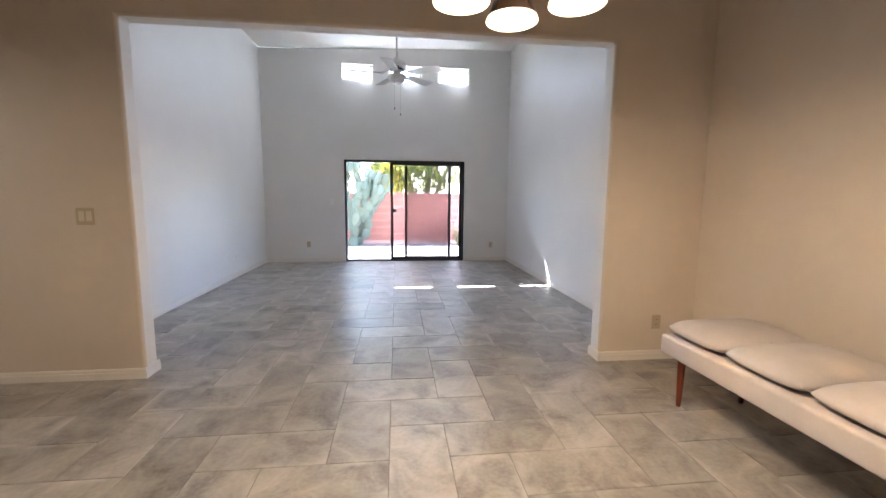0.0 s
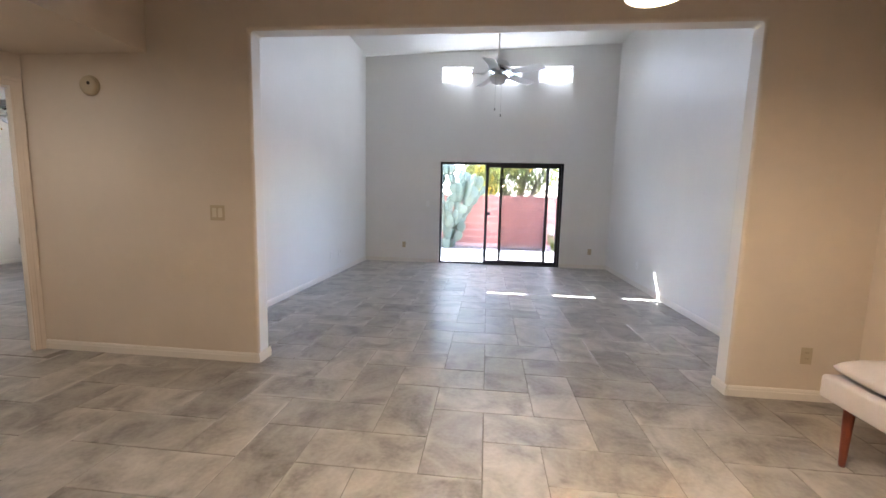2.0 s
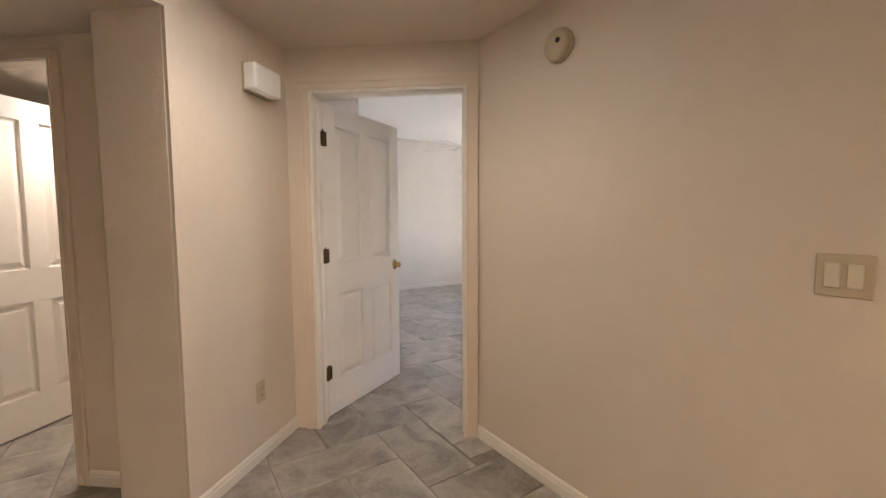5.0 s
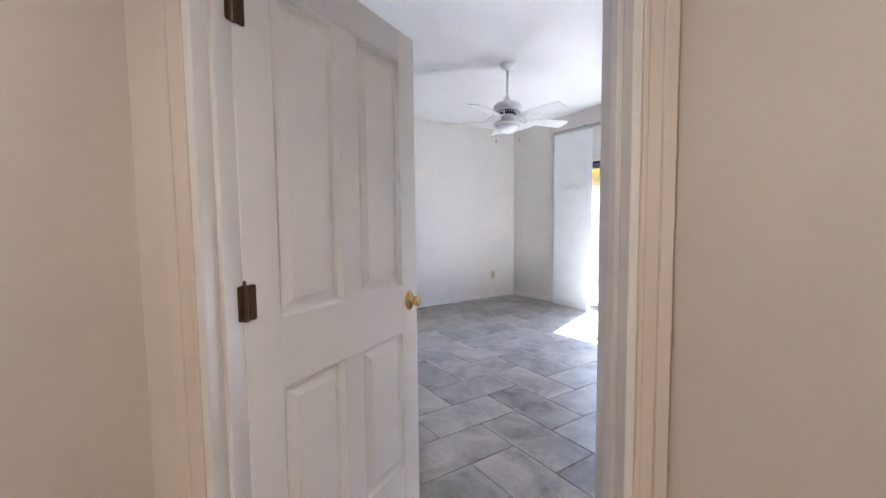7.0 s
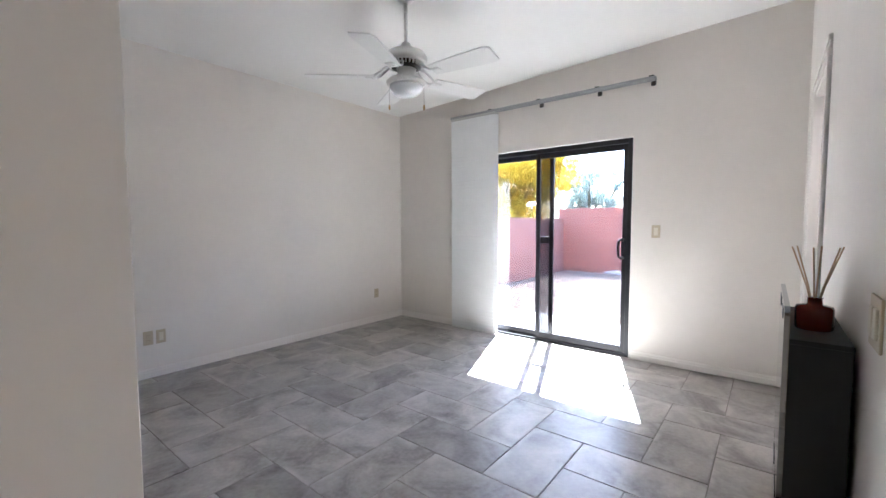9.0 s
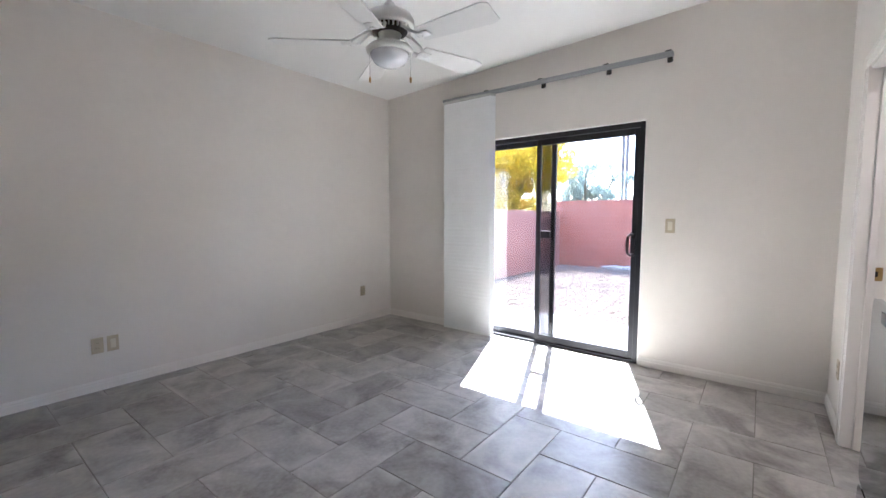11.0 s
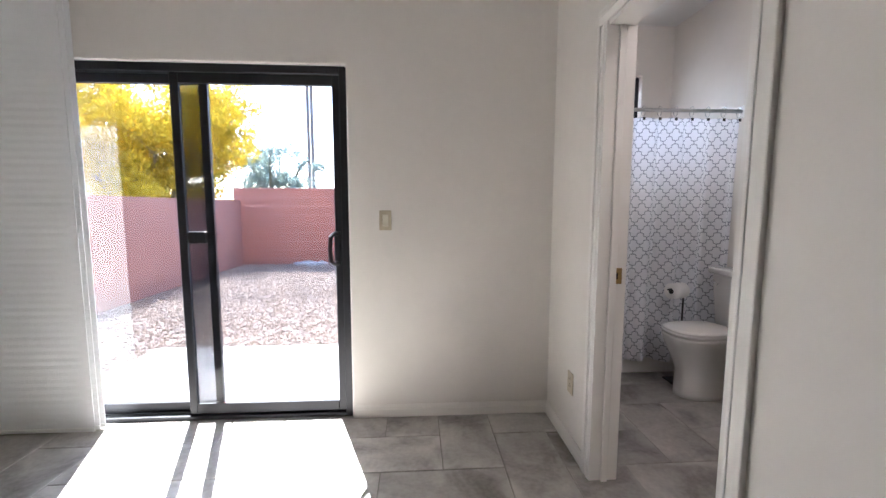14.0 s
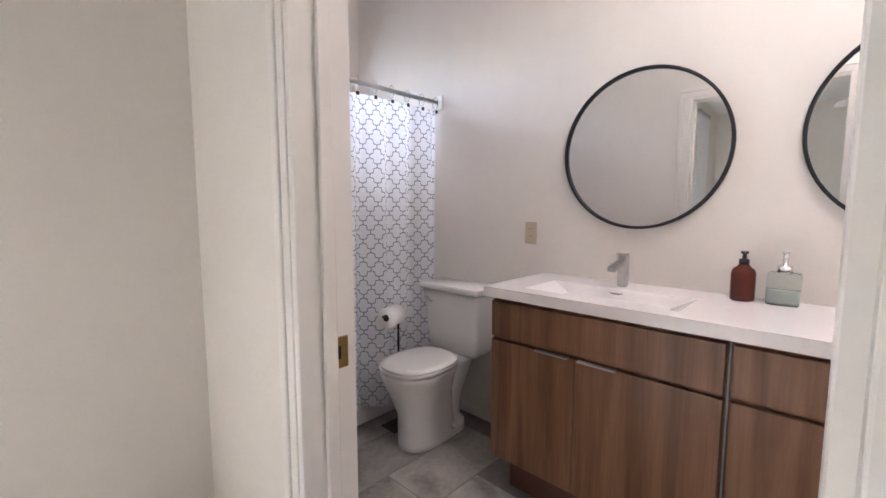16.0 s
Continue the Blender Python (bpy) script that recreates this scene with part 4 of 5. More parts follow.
# ---- ceiling fans ----
def ceiling_fan(at, ceiling_z, rod, turn, label, light_on=False):
    """A five-bladed fan with a bowl light; at is under its canopy, on the ceiling."""
    f = thing("ceiling_fan", label, "ceiling fan", (at[0], at[1], ceiling_z), turn)
    part("canopy", lathe(bmesh.new(), [(0.070, 0.03), (0.074, -0.006), (0.074, -0.022), (0.062, -0.032), (0.046, -0.052), (0.024, -0.068)], 32), WHITEFAN, f, "", True)
    part("downrod", tube(bmesh.new(), [(0, 0, -0.05), (0, 0, -rod / 2), (0, 0, -rod - 0.01)], 0.013, 14), WHITEFAN, f, "", True)
    z = -rod
    part("coupling", lathe(bmesh.new(), [(0.016, z + 0.05), (0.030, z + 0.045), (0.034, z + 0.02), (0.040, z)], 24), WHITEFAN, f, "", True)
    part("motor", lathe(bmesh.new(), [(0.04, z + 0.004), (0.085, z - 0.004), (0.125, z - 0.022), (0.140, z - 0.050), (0.140, z - 0.080), (0.128, z - 0.088)], 40), WHITEFAN, f, "", True)
    bm = bmesh.new()
    lathe(bm, [(0.105, z - 0.085), (0.100, z - 0.112), (0.075, z - 0.125)], 40)
    vent = part("vent_ring", bm, DARKMETAL, f)
    for k in range(28):
        a = 2 * math.pi * k / 28
        o = new("fin", VENT_FIN)
        o.parent = vent
        o.matrix_basis = pose(0.112 * math.cos(a), 0.112 * math.sin(a), z - 0.099, 0, 0, math.degrees(a))
    part("switch_housing", lathe(bmesh.new(), [(0.070, z - 0.12), (0.062, z - 0.135), (0.055, z - 0.165), (0.075, z - 0.185), (0.120, z - 0.195), (0.135, z - 0.210), (0.130, z - 0.226), (0.118, z - 0.232)], 36), WHITEFAN, f, "", True)
    part("bowl", lathe(bmesh.new(), [(0.112, z - 0.228), (0.108, z - 0.250), (0.090, z - 0.278), (0.055, z - 0.298), (0.006, z - 0.306)], 36), OPAL, f, "frosted white glass bowl", True)
    for k in range(5):
        a = k * 72
        m = pose(0, 0, z - 0.10, 0, 0, a)
        bm = bmesh.new()
        for s in (-1, 1):
            tube(bm, [(0.09, 0, 0.0), (0.13, s * 0.030, -0.020), (0.175, s * 0.044, -0.058), (0.215, s * 0.024, -0.074), (0.235, 0, -0.076)], 0.008, 8)
        box(bm, 0.20, 0.275, -0.030, 0.030, -0.080, -0.074, 0.002, 1)
        br = part("blade_arm", bm, WHITEFAN, f, "", True)
        br.matrix_basis = m
        bm = bmesh.new()
        outline = [(0.215, -0.056), (0.40, -0.070), (0.625, -0.082), (0.660, -0.064), (0.660, 0.064), (0.625, 0.082), (0.40, 0.070), (0.215, 0.056)]
        prism(bm, outline, -0.003, 0.004)
        bl = part("blade", bm, WHITEFAN, f)
        bl.matrix_basis = m @ pose(0, 0, -0.071, -11, 0, 0)
    for k, (dx, dy, ln) in enumerate(((-0.10, -0.06, 0.13), (0.11, 0.05, 0.14))):
        ln = ln * (3.2 if light_on else 1.0)
        bm = bmesh.new()
        tube(bm, [(dx, dy, z - 0.225), (dx, dy, z - 0.225 - ln)], 0.0022, 6)
        ch = part("pull_chain", bm, NICKEL, f)
        part("fob", lathe(bmesh.new(), [(0.003, z - 0.222 - ln), (0.007, z - 0.232 - ln), (0.006, z - 0.252 - ln), (0.002, z - 0.258 - ln)], 10, (dx, dy, 0)), DARKMETAL if light_on else OLDBRASS, ch, "", True)
    return f


VENT_FIN = mesh_of(boxed(-0.009, 0.009, -0.0035, 0.0035, -0.014, 0.014), "fin", WHITEFAN)
ceiling_fan((-6.22, 5.45), 2.786, 0.37, 4, "white five-blade ceiling fan with a frosted bowl light, off")
ceiling_fan((0.05, 6.4), 4.128, 0.98, 42, "white five-blade ceiling fan on a long downrod with dangling chains", True)


# ---- chandelier ----
def chandelier(at, rim_z, ceiling_z):
    c = thing("chandelier", "bronze five-arm chandelier with lit bell glass shades", "chandelier", (at[0], at[1], rim_z))
    part("canopy", lathe(bmesh.new(), [(0.065, ceiling_z - rim_z), (0.060, ceiling_z - rim_z - 0.02), (0.02, ceiling_z - rim_z - 0.04)], 28), DARKMETAL, c, "", True)
    part("stem", tube(bmesh.new(), [(0, 0, 0.16), (0, 0, 0.5), (0, 0, ceiling_z - rim_z - 0.03)], 0.009, 10), DARKMETAL, c)
    part("hub", lathe(bmesh.new(), [(0.01, 0.10), (0.03, 0.12), (0.045, 0.17), (0.03, 0.22), (0.012, 0.26)], 24), DARKMETAL, c, "", True)
    for k in range(5):
        a = radians(84 + 72 * k)
        ca, sa = math.cos(a), math.sin(a)
        R = 0.178
        pts = [(0.03, 0.17), (0.09, 0.235), (0.13, 0.262), (0.17, 0.24), (R, 0.185), (R, 0.14)]
        part("arm", tube(bmesh.new(), [(r * ca, r * sa, z) for r, z in pts], 0.007, 8), DARKMETAL, c, "", True)
        cx = (R * ca, R * sa, 0)
        s = part("shade", lathe_shell([(0.020, 0.135), (0.031, 0.128), (0.047, 0.105), (0.058, 0.070), (0.068, 0.035), (0.079, 0.012), (0.083, 0.0)], 36, cx), SHADE_OUT, c, "smoked bronze bell shade with a cream rim", True)
        part("rim", lathe_shell([(0.0815, 0.006), (0.0825, -0.002), (0.076, -0.004), (0.067, 0.010), (0.062, 0.030)], 36, cx, 0.002), SHADE_IN, s, "glowing cream glass rim", True)
        part("socket", lathe(bmesh.new(), [(0.014, 0.14), (0.016, 0.10), (0.012, 0.088)], 16, cx), BRASS, s, "", True)
        part("bulb", lathe(bmesh.new(), [(0.010, 0.090), (0.020, 0.070), (0.027, 0.045), (0.022, 0.024), (0.006, 0.016)], 20, cx), LAMP_BULB, s, "lit bulb", True)
        ld = bpy.data.lights.new("bulb_light", "POINT")
        ld.energy, ld.color, ld.shadow_soft_size = CHANDELIER_W, (1.0, 0.69, 0.41), 0.03
        lo = new("bulb_light", ld)
        lo.location = (at[0] + cx[0], at[1] + cx[1], rim_z + 0.006)
    return c


def lathe_shell(profile, segs, centre, t=0.003):
    """A thin open turned shell."""
    bm = bmesh.new()
    rings = []
    for off in (0, t):
        pr = profile if off == 0 else profile[::-1]
        for r, h in pr:
            rings.append([bm.verts.new((centre[0] + (r - off) * math.cos(2 * math.pi * k / segs), centre[1] + (r - off) * math.sin(2 * math.pi * k / segs), centre[2] + h)) for k in range(segs)])
    rings.append(rings[0])
    for a, b in zip(rings, rings[1:]):
        for k in range(segs):
            bm.faces.new((a[k], a[(k + 1) % segs], b[(k + 1) % segs], b[k]))
    return bm


chandelier((0.385, 1.66), 1.845, 2.78)


# ---- bench ----
def cushion(bm, x0, x1, y0, y1, z0, z1, n=14):
    """A soft pad, thinner at its rounded edges."""
    cx, cy, hx, hy = (x0 + x1) / 2, (y0 + y1) / 2, (x1 - x0) / 2, (y1 - y0) / 2
    grid = {}
    for s in (0, 1):
        for i in range(n + 1):
            for j in range(n + 1):
                u, v = -1 + 2 * i / n, -1 + 2 * j / n
                u, v = math.sin(u * math.pi / 2), math.sin(v * math.pi / 2)
                e = max(0.0, (1 - abs(u) ** 5) * (1 - abs(v) ** 4)) ** 0.6
                r = 1 - 0.085 * (abs(u) * abs(v)) ** 3
                wob = 0.004 * noise.noise((cx + u * 2.1, cy + v * 2.3, s * 3.0))
                zm = z0 + (z1 - z0) * 0.42
                z = zm + (z1 - zm) * e * (1 + 0.12 * (1 - u * u) * (1 - v * v)) + wob * e if s else zm - (zm - z0) * e
                if (i in (0, n) or j in (0, n)) and s == 1:
                    grid[i, j, 1] = grid[i, j, 0]
                else:
                    grid[i, j, s] = bm.verts.new((cx + u * hx * r, cy + v * hy * r, z))
        for i in range(n):
            for j in range(n):
                q = (grid[i, j, s], grid[i + 1, j, s], grid[i + 1, j + 1, s], grid[i, j + 1, s])
                bm.faces.new(q)
    return bm


bench = thing("bench", "pale fabric upholstered bench with tapered mahogany legs", "bench", (1.66, 2.76, 0))
part("seat_frame", boxed(0, 0.62, -1.80, 0, 0.342, 0.462, 0.018, 4), FABRIC, bench, "pale woven fabric covered frame", True)
for _x in (0.12, 0.55):
    for _y in (-0.045, -1.70):
        part("leg", lathe(bmesh.new(), [(0.013, 0.0), (0.015, 0.02), (0.024, 0.30), (0.024, 0.357)], 18, (_x, _y, 0)), MAHOG, bench, "tapered mahogany leg", True)
for _k in range(4):
    _cz = thing("seat_cushion", "pale oatmeal fabric seat cushion on the bench", "cushion", (1.66, 2.76, 0), 0, "bench cushions")
    part("pad", cushion(bmesh.new(), 0.012, 0.60, 0.004 - 0.435 * (_k + 1), -0.004 - 0.435 * _k + 0.006, 0.461, 0.572), FABRIC, _cz, "", True)


# ---- bedroom things ----
blind = thing("panel_blind", "white textured fabric panel blind drawn aside", "blind", (0, 0, 0))
for _k, _y in enumerate((7.375, 7.352, 7.330)):
    _o = 0.012 * (2 - _k)
    bm = bmesh.new()
    nz, rng_b = 122, random.Random(9)
    prof = [(_y + 0.0016 * (i % 2) * rng_b.uniform(0.3, 1.0), 0.014 + 2.456 * i / nz) for i in range(nz + 1)]
    sides = [[bm.verts.new((x, y, z)) for y, z in prof] + [bm.verts.new((x, _y + 0.004, z)) for _, z in (prof[-1], prof[0])] for x in (-7.285 + _o, -6.690 + _o)]
    for k in range(len(sides[0])):
        k2 = (k + 1) % len(sides[0])
        bm.faces.new((sides[0][k], sides[0][k2], sides[1][k2], sides[1][k]))
    bm.faces.new(sides[0])
    bm.faces.new(sides[1])
    part("panel", bm, BLINDFAB, blind)
    part("weight_bar", boxed(-7.285 + _o, -6.690 + _o, _y - 0.002, _y + 0.006, 0.010, 0.033, 0.002, 1), WHITEPLASTIC, blind)
    part("carrier", boxed(-7.285 + _o, -6.690 + _o, _y - 0.003, _y + 0.007, 2.466, 2.492, 0.002, 1), NICKEL, blind)
track = thing("blind_track", "grey aluminium blind track fixed above the sliding door", "curtain track", (0, 0, 0))
part("rail", boxed(-7.30, -5.09, 7.325, 7.395, 2.494, 2.518, 0.003, 1), TRACKGREY, track)
bm = bmesh.new()
for _y in (7.338, 7.360, 7.382):
    box(bm, -7.298, -5.092, _y - 0.002, _y + 0.002, 2.489, 2.4945)
part("channels", bm, TRACKGREY, track)
for _x in (-6.75, -6.17, -5.58, -5.12):
    bm = bmesh.new()
    box(bm, _x - 0.02, _x + 0.02, 7.32, BN, 2.516, 2.524)
    box(bm, _x - 0.02, _x + 0.02, BN - 0.006, BN, 2.462, 2.524)
    box(bm, _x - 0.016, _x + 0.016, 7.396, 7.412, 2.455, 2.50, 0.003, 1)
    part("bracket", bm, DARKMETAL, track)

cab = thing("shoe_cabinet", "slim black lacquered cabinet with mirrored tilt-out fronts", "cabinet", (0, 0, 0))
_cx0, _cx1, _cy0, _cy1, _ct = -4.240, BE - 0.014, 4.80, 5.35, 0.955
part("body", boxed(_cx0 + 0.012, _cx1, _cy0 + 0.006, _cy1 - 0.006, 0.02, _ct - 0.012, 0.003, 1), CABBLACK, cab)
part("top", boxed(_cx0 + 0.008, _cx1, _cy0, _cy1, _ct - 0.014, _ct, 0.003, 2), CABBLACK, cab)
part("plinth", boxed(_cx0 + 0.03, _cx1, _cy0 + 0.02, _cy1 - 0.02, 0.0, 0.021), CABBLACK, cab)


def rounded_panel(y0, y1, z0, z1, x0, x1, r, n=6):
    bm = bmesh.new()
    ring = []
    for cy, cz, a0 in ((y1 - r, z1 - r, 0), (y0 + r, z1 - r, 90), (y0 + r, z0 + r, 180), (y1 - r, z0 + r, 270)):
        for k in range(n + 1):
            a = radians(a0 + 90 * k / n)
            ring.append((cy + r * math.cos(a), cz + r * math.sin(a)))
    f = [bm.verts.new((x0, y, z)) for y, z in ring]
    b = [bm.verts.new((x1, y, z)) for y, z in ring]
    bm.faces.new(f)
    bm.faces.new(b)
    for k in range(len(ring)):
        bm.faces.new((f[k], f[(k + 1) % len(ring)], b[(k + 1) % len(ring)], b[k]))
    return bm


for _z0, _z1 in ((0.03, 0.500), (0.510, 1.038)):
    _fr = part("tilt_front", rounded_panel(_cy0 - 0.004, _cy1 + 0.006, _z0, _z1, _cx0, _cx0 + 0.012, 0.03), SMOKEMIRROR, cab, "mirrored tilt-out front")
    for _yy in (_cy0 + 0.16, _cy1 - 0.16):
        part("finger_pull", boxed(_cx0 - 0.0015, _cx0 + 0.001, _yy - 0.05, _yy + 0.05, _z1 - 0.05, _z1 - 0.02, 0.0005, 1), BLACKLACQ, _fr)
dif = thing("reed_diffuser", "amber glass reed diffuser with wooden sticks", "reed diffuser", (-4.170, 4.98, _ct))
part("bottle", lathe(bmesh.new(), [(0.040, 0.0), (0.043, 0.004), (0.043, 0.058), (0.040, 0.066), (0.018, 0.070), (0.016, 0.088), (0.019, 0.090)], 28), AMBER, dif, "dark amber glass bottle", True)
for _k in range(6):
    _a = _k * 1.05 + 0.3
    part("reed", tube(bmesh.new(), [(-0.006 * math.cos(_a), -0.006 * math.sin(_a), 0.01), (0.02 * math.cos(_a), 0.02 * math.sin(_a), 0.12), (0.058 * math.cos(_a), 0.058 * math.sin(_a), 0.235)], 0.0022, 6), REED, dif)


# ---- bathroom ----
van = thing("vanity_cabinet", "warm wood-grain floor vanity with plain slab fronts", "vanity", (0, 0, 0))
_vx, _vn, _vs, _vt2 = -3.065, 7.075, 5.22, 0.898
part("carcass", boxed(_vx + 0.02, BATH_E - 0.002, _vs, _vn, 0.17, _vt2, 0.001, 1), VANWOOD, van)
part("toe_kick", boxed(_vx + 0.09, BATH_E - 0.01, _vs + 0.02, _vn - 0.05, 0.0, 0.171), VANWOODDARK, van)
for _a, _b in ((6.222, 7.073), (5.65, 6.203), (5.225, 5.645)):
    part("drawer_front", boxed(_vx, _vx + 0.019, _a, _b, 0.722, 0.878, 0.0015, 1), VANWOOD, van)
for _a, _b in ((6.688, 7.073), (6.222, 6.684), (5.65, 6.203), (5.225, 5.645)):
    _dr = part("door", boxed(_vx, _vx + 0.019, _a, _b, 0.175, 0.708, 0.0015, 1), VANWOOD, van)
    _mid = (_a + 0.023, _a + 0.167) if _a > 6.6 else (_b - 0.150, _b - 0.010) if _a > 6.2 else (_a + 0.1, _a + 0.3)
    part("edge_pull", boxed(_vx - 0.012, _vx + 0.012, _mid[0], _mid[1], 0.704, 0.711, 0.0015, 1), NICKEL, _dr, "slim nickel edge pull")
part("divider", boxed(_vx + 0.010, _vx + 0.02, 6.2105, 6.2145, 0.172, 0.898), TRACKGREY, van)


def counter_top():
    """A slab with a shallow rectangular basin pressed into it."""
    x0, x1, y0, y1, zt, zb = -3.098, BATH_E - 0.002, _vs - 0.01, 7.094, 0.942, 0.899
    bx0, bx1, by0, by1, d = -3.02, -2.76, 6.36, 6.94, 0.055
    bm = bmesh.new()
    xs, ys = [x0, bx0, bx1, x1], [y0, by0, by1, y1]
    t = {(i, j): bm.verts.new((x, y, zt)) for i, x in enumerate(xs) for j, y in enumerate(ys)}
    for i in range(3):
        for j in range(3):
            if (i, j) != (1, 1):
                bm.faces.new((t[i, j], t[i + 1, j], t[i + 1, j + 1], t[i, j + 1]))
    rim = [t[1, 1], t[2, 1], t[2, 2], t[1, 2]]
    for s, dz in ((0.012, -0.012), (0.05, -d)):
        ring = [bm.verts.new((x, y, zt + dz)) for x, y in ((bx0 + s, by0 + s * 2), (bx1 - s * 0.6, by0 + s * 2), (bx1 - s * 0.6, by1 - s * 2), (bx0 + s, by1 - s * 2))]
        for k in range(4):
            bm.faces.new((rim[k], rim[(k + 1) % 4], ring[(k + 1) % 4], ring[k]))
        rim = ring
    bm.faces.new(rim)
    low = [bm.verts.new(p) for p in ((x0, y0, zb), (x1, y0, zb), (x1, y1, zb), (x0, y1, zb))]
    edge = [[t[0, 0], t[1, 0], t[2, 0], t[3, 0]], [t[3, 0], t[3, 1], t[3, 2], t[3, 3]], [t[3, 3], t[2, 3], t[1, 3], t[0, 3]], [t[0, 3], t[0, 2], t[0, 1], t[0, 0]]]
    for k, e in enumerate(edge):
        bm.faces.new([*e, low[(k + 1) % 4], low[k]])
    bm.faces.new(low)
    return bm


ctop = tagged(part("countertop", counter_top(), COUNTER), "glossy white one-piece vanity top with a shallow basin", "countertop")
_ov = part("overflow_slot", boxed(-2.772, -2.765, 6.625, 6.685, 0.910, 0.926, 0.002, 1), CHROME, ctop)
part("slot", boxed(-2.7735, -2.771, 6.635, 6.675, 0.915, 0.921), DARKMETAL, _ov)
fau = thing("faucet", "brushed nickel single-lever basin faucet", "faucet", (-2.70, 6.655, 0.942))
part("body", boxed(-0.022, 0.022, -0.018, 0.018, 0, 0.135, 0.006, 3), NICKEL, fau)
bm = bmesh.new()
box(bm, -0.135, -0.015, -0.016, 0.016, 0.098, 0.118, 0.004, 2)
for q in bm.verts:
    q.co.z += (q.co.x + 0.015) * 0.18
part("spout", bm, NICKEL, fau)
bm = bmesh.new()
box(bm, -0.055, 0.03, -0.012, 0.012, 0.137, 0.146, 0.003, 2)
for q in bm.verts:
    q.co.z += -q.co.x * 0.06
part("lever", bm, NICKEL, fau)


def round_mirror(y, z, r):
    m = thing("round_mirror", "round wall mirror with a thin black metal frame", "mirror", (BATH_E, y, z), 0, "round mirrors")
    part("glass", lathe(bmesh.new(), [(r - 0.006, -0.004), (r - 0.006, -0.014)], 72, (0, 0, 0), "x"), MIRROR, m)
    bm = bmesh.new()
    prof = [(r - 0.010, -0.001), (r - 0.010, -0.026), (r + 0.002, -0.026), (r + 0.002, -0.001)]
    rings = [[bm.verts.new((h, q * math.cos(2 * math.pi * k / 72), q * math.sin(2 * math.pi * k / 72))) for k in range(72)] for q, h in prof]
    rings.append(rings[0])
    for a, b in zip(rings, rings[1:]):
        for k in range(72):
            bm.faces.new((a[k], a[(k + 1) % 72], b[(k + 1) % 72], b[k]))
    part("frame", bm, BLACKAL, m, "thin black metal rim", True)
    return m


round_mirror(6.645, 1.526, 0.339)
round_mirror(5.776, 1.526, 0.339)
_b = thing("soap_bottle", "amber glass pump bottle on the vanity top", "soap bottle", (-2.66, 6.245, 0.942))
part("bottle", lathe(bmesh.new(), [(0.036, 0.0), (0.038, 0.004), (0.038, 0.098), (0.034, 0.112), (0.020, 0.124), (0.014, 0.132)], 28), AMBER, _b, "amber glass bottle", True)
part("pump", lathe(bmesh.new(), [(0.016, 0.130), (0.016, 0.148), (0.007, 0.152), (0.006, 0.168), (0.012, 0.170), (0.012, 0.178)], 18), BLACKLACQ, _b, "black plastic pump", True)
part("nozzle", boxed(-0.032, 0.0, -0.005, 0.005, 0.170, 0.178, 0.002, 1), BLACKLACQ, _b)
_b = thing("soap_dispenser", "square clear glass soap dispenser with a chrome pump", "soap dispenser", (-2.665, 6.13, 0.942))
part("glass_body", boxed(-0.034, 0.034, -0.046, 0.046, 0, 0.113, 0.010, 3), CLEARGLASS, _b, "clear glass body", True)
part("soap", boxed(-0.028, 0.028, -0.040, 0.040, 0.006, 0.056, 0.006, 2), SOAP, _b, "pale green liquid soap")
part("collar", lathe(bmesh.new(), [(0.021, 0.112), (0.021, 0.136), (0.009, 0.140), (0.007, 0.172), (0.010, 0.174), (0.010, 0.184)], 20), CHROME, _b, "chrome pump", True)
part("nozzle", boxed(-0.042, 0.0, -0.005, 0.005, 0.175, 0.183, 0.002, 1), CHROME, _b)


def loft(bm, sections, segs=32):
    """Joins ovals (z, centre x, half length, half width) into a body; x is the long way."""
    rings = []
    for z, cx, a, b in sections:
        ring = []
        for k in range(segs):
            t = 2 * math.pi * k / segs
            c, s = math.cos(t), math.sin(t)
            p = 0.8
            ring.append(bm.verts.new((cx + a * math.copysign(abs(c) ** p, c), b * math.copysign(abs(s) ** p, s), z)))
        rings.append(ring)
    for a, b in zip(rings, rings[1:]):
        for k in range(segs):
            bm.faces.new((a[k], a[(k + 1) % segs], b[(k + 1) % segs], b[k]))
    bm.faces.new(rings[0])
    bm.faces.new(rings[-1])
    return bm


toi = thing("toilet", "white two-piece toilet with closed lid", "toilet", (BATH_E, 7.595, 0))
part("pedestal", loft(bmesh.new(), [(0.000, -0.372, 0.190, 0.112), (0.030, -0.372, 0.186, 0.108), (0.180, -0.386, 0.172, 0.103), (0.270, -0.410, 0.184, 0.118), (0.360, -0.428, 0.203, 0.153), (0.405, -0.428, 0.216, 0.169), (0.425, -0.428, 0.214, 0.167)]), PORCELAIN, toi, "", True)
part("foot", loft(bmesh.new(), [(0.000, -0.246, 0.135, 0.107), (0.050, -0.246, 0.131, 0.101), (0.080, -0.246, 0.108, 0.077), (0.220, -0.200, 0.090, 0.073), (0.400, -0.155, 0.117, 0.112), (0.430, -0.155, 0.117, 0.130)]), PORCELAIN, toi, "", True)
part("bolt_cap", lathe(bmesh.new(), [(0.016, 0.05), (0.014, 0.064), (0.004, 0.070)], 14, (-0.27, -0.108, 0)), PORCELAIN, toi)
part("seat", loft(bmesh.new(), [(0.427, -0.432, 0.212, 0.173), (0.445, -0.432, 0.216, 0.177), (0.449, -0.432, 0.211, 0.172)]), PORCELAIN, toi, "", True)
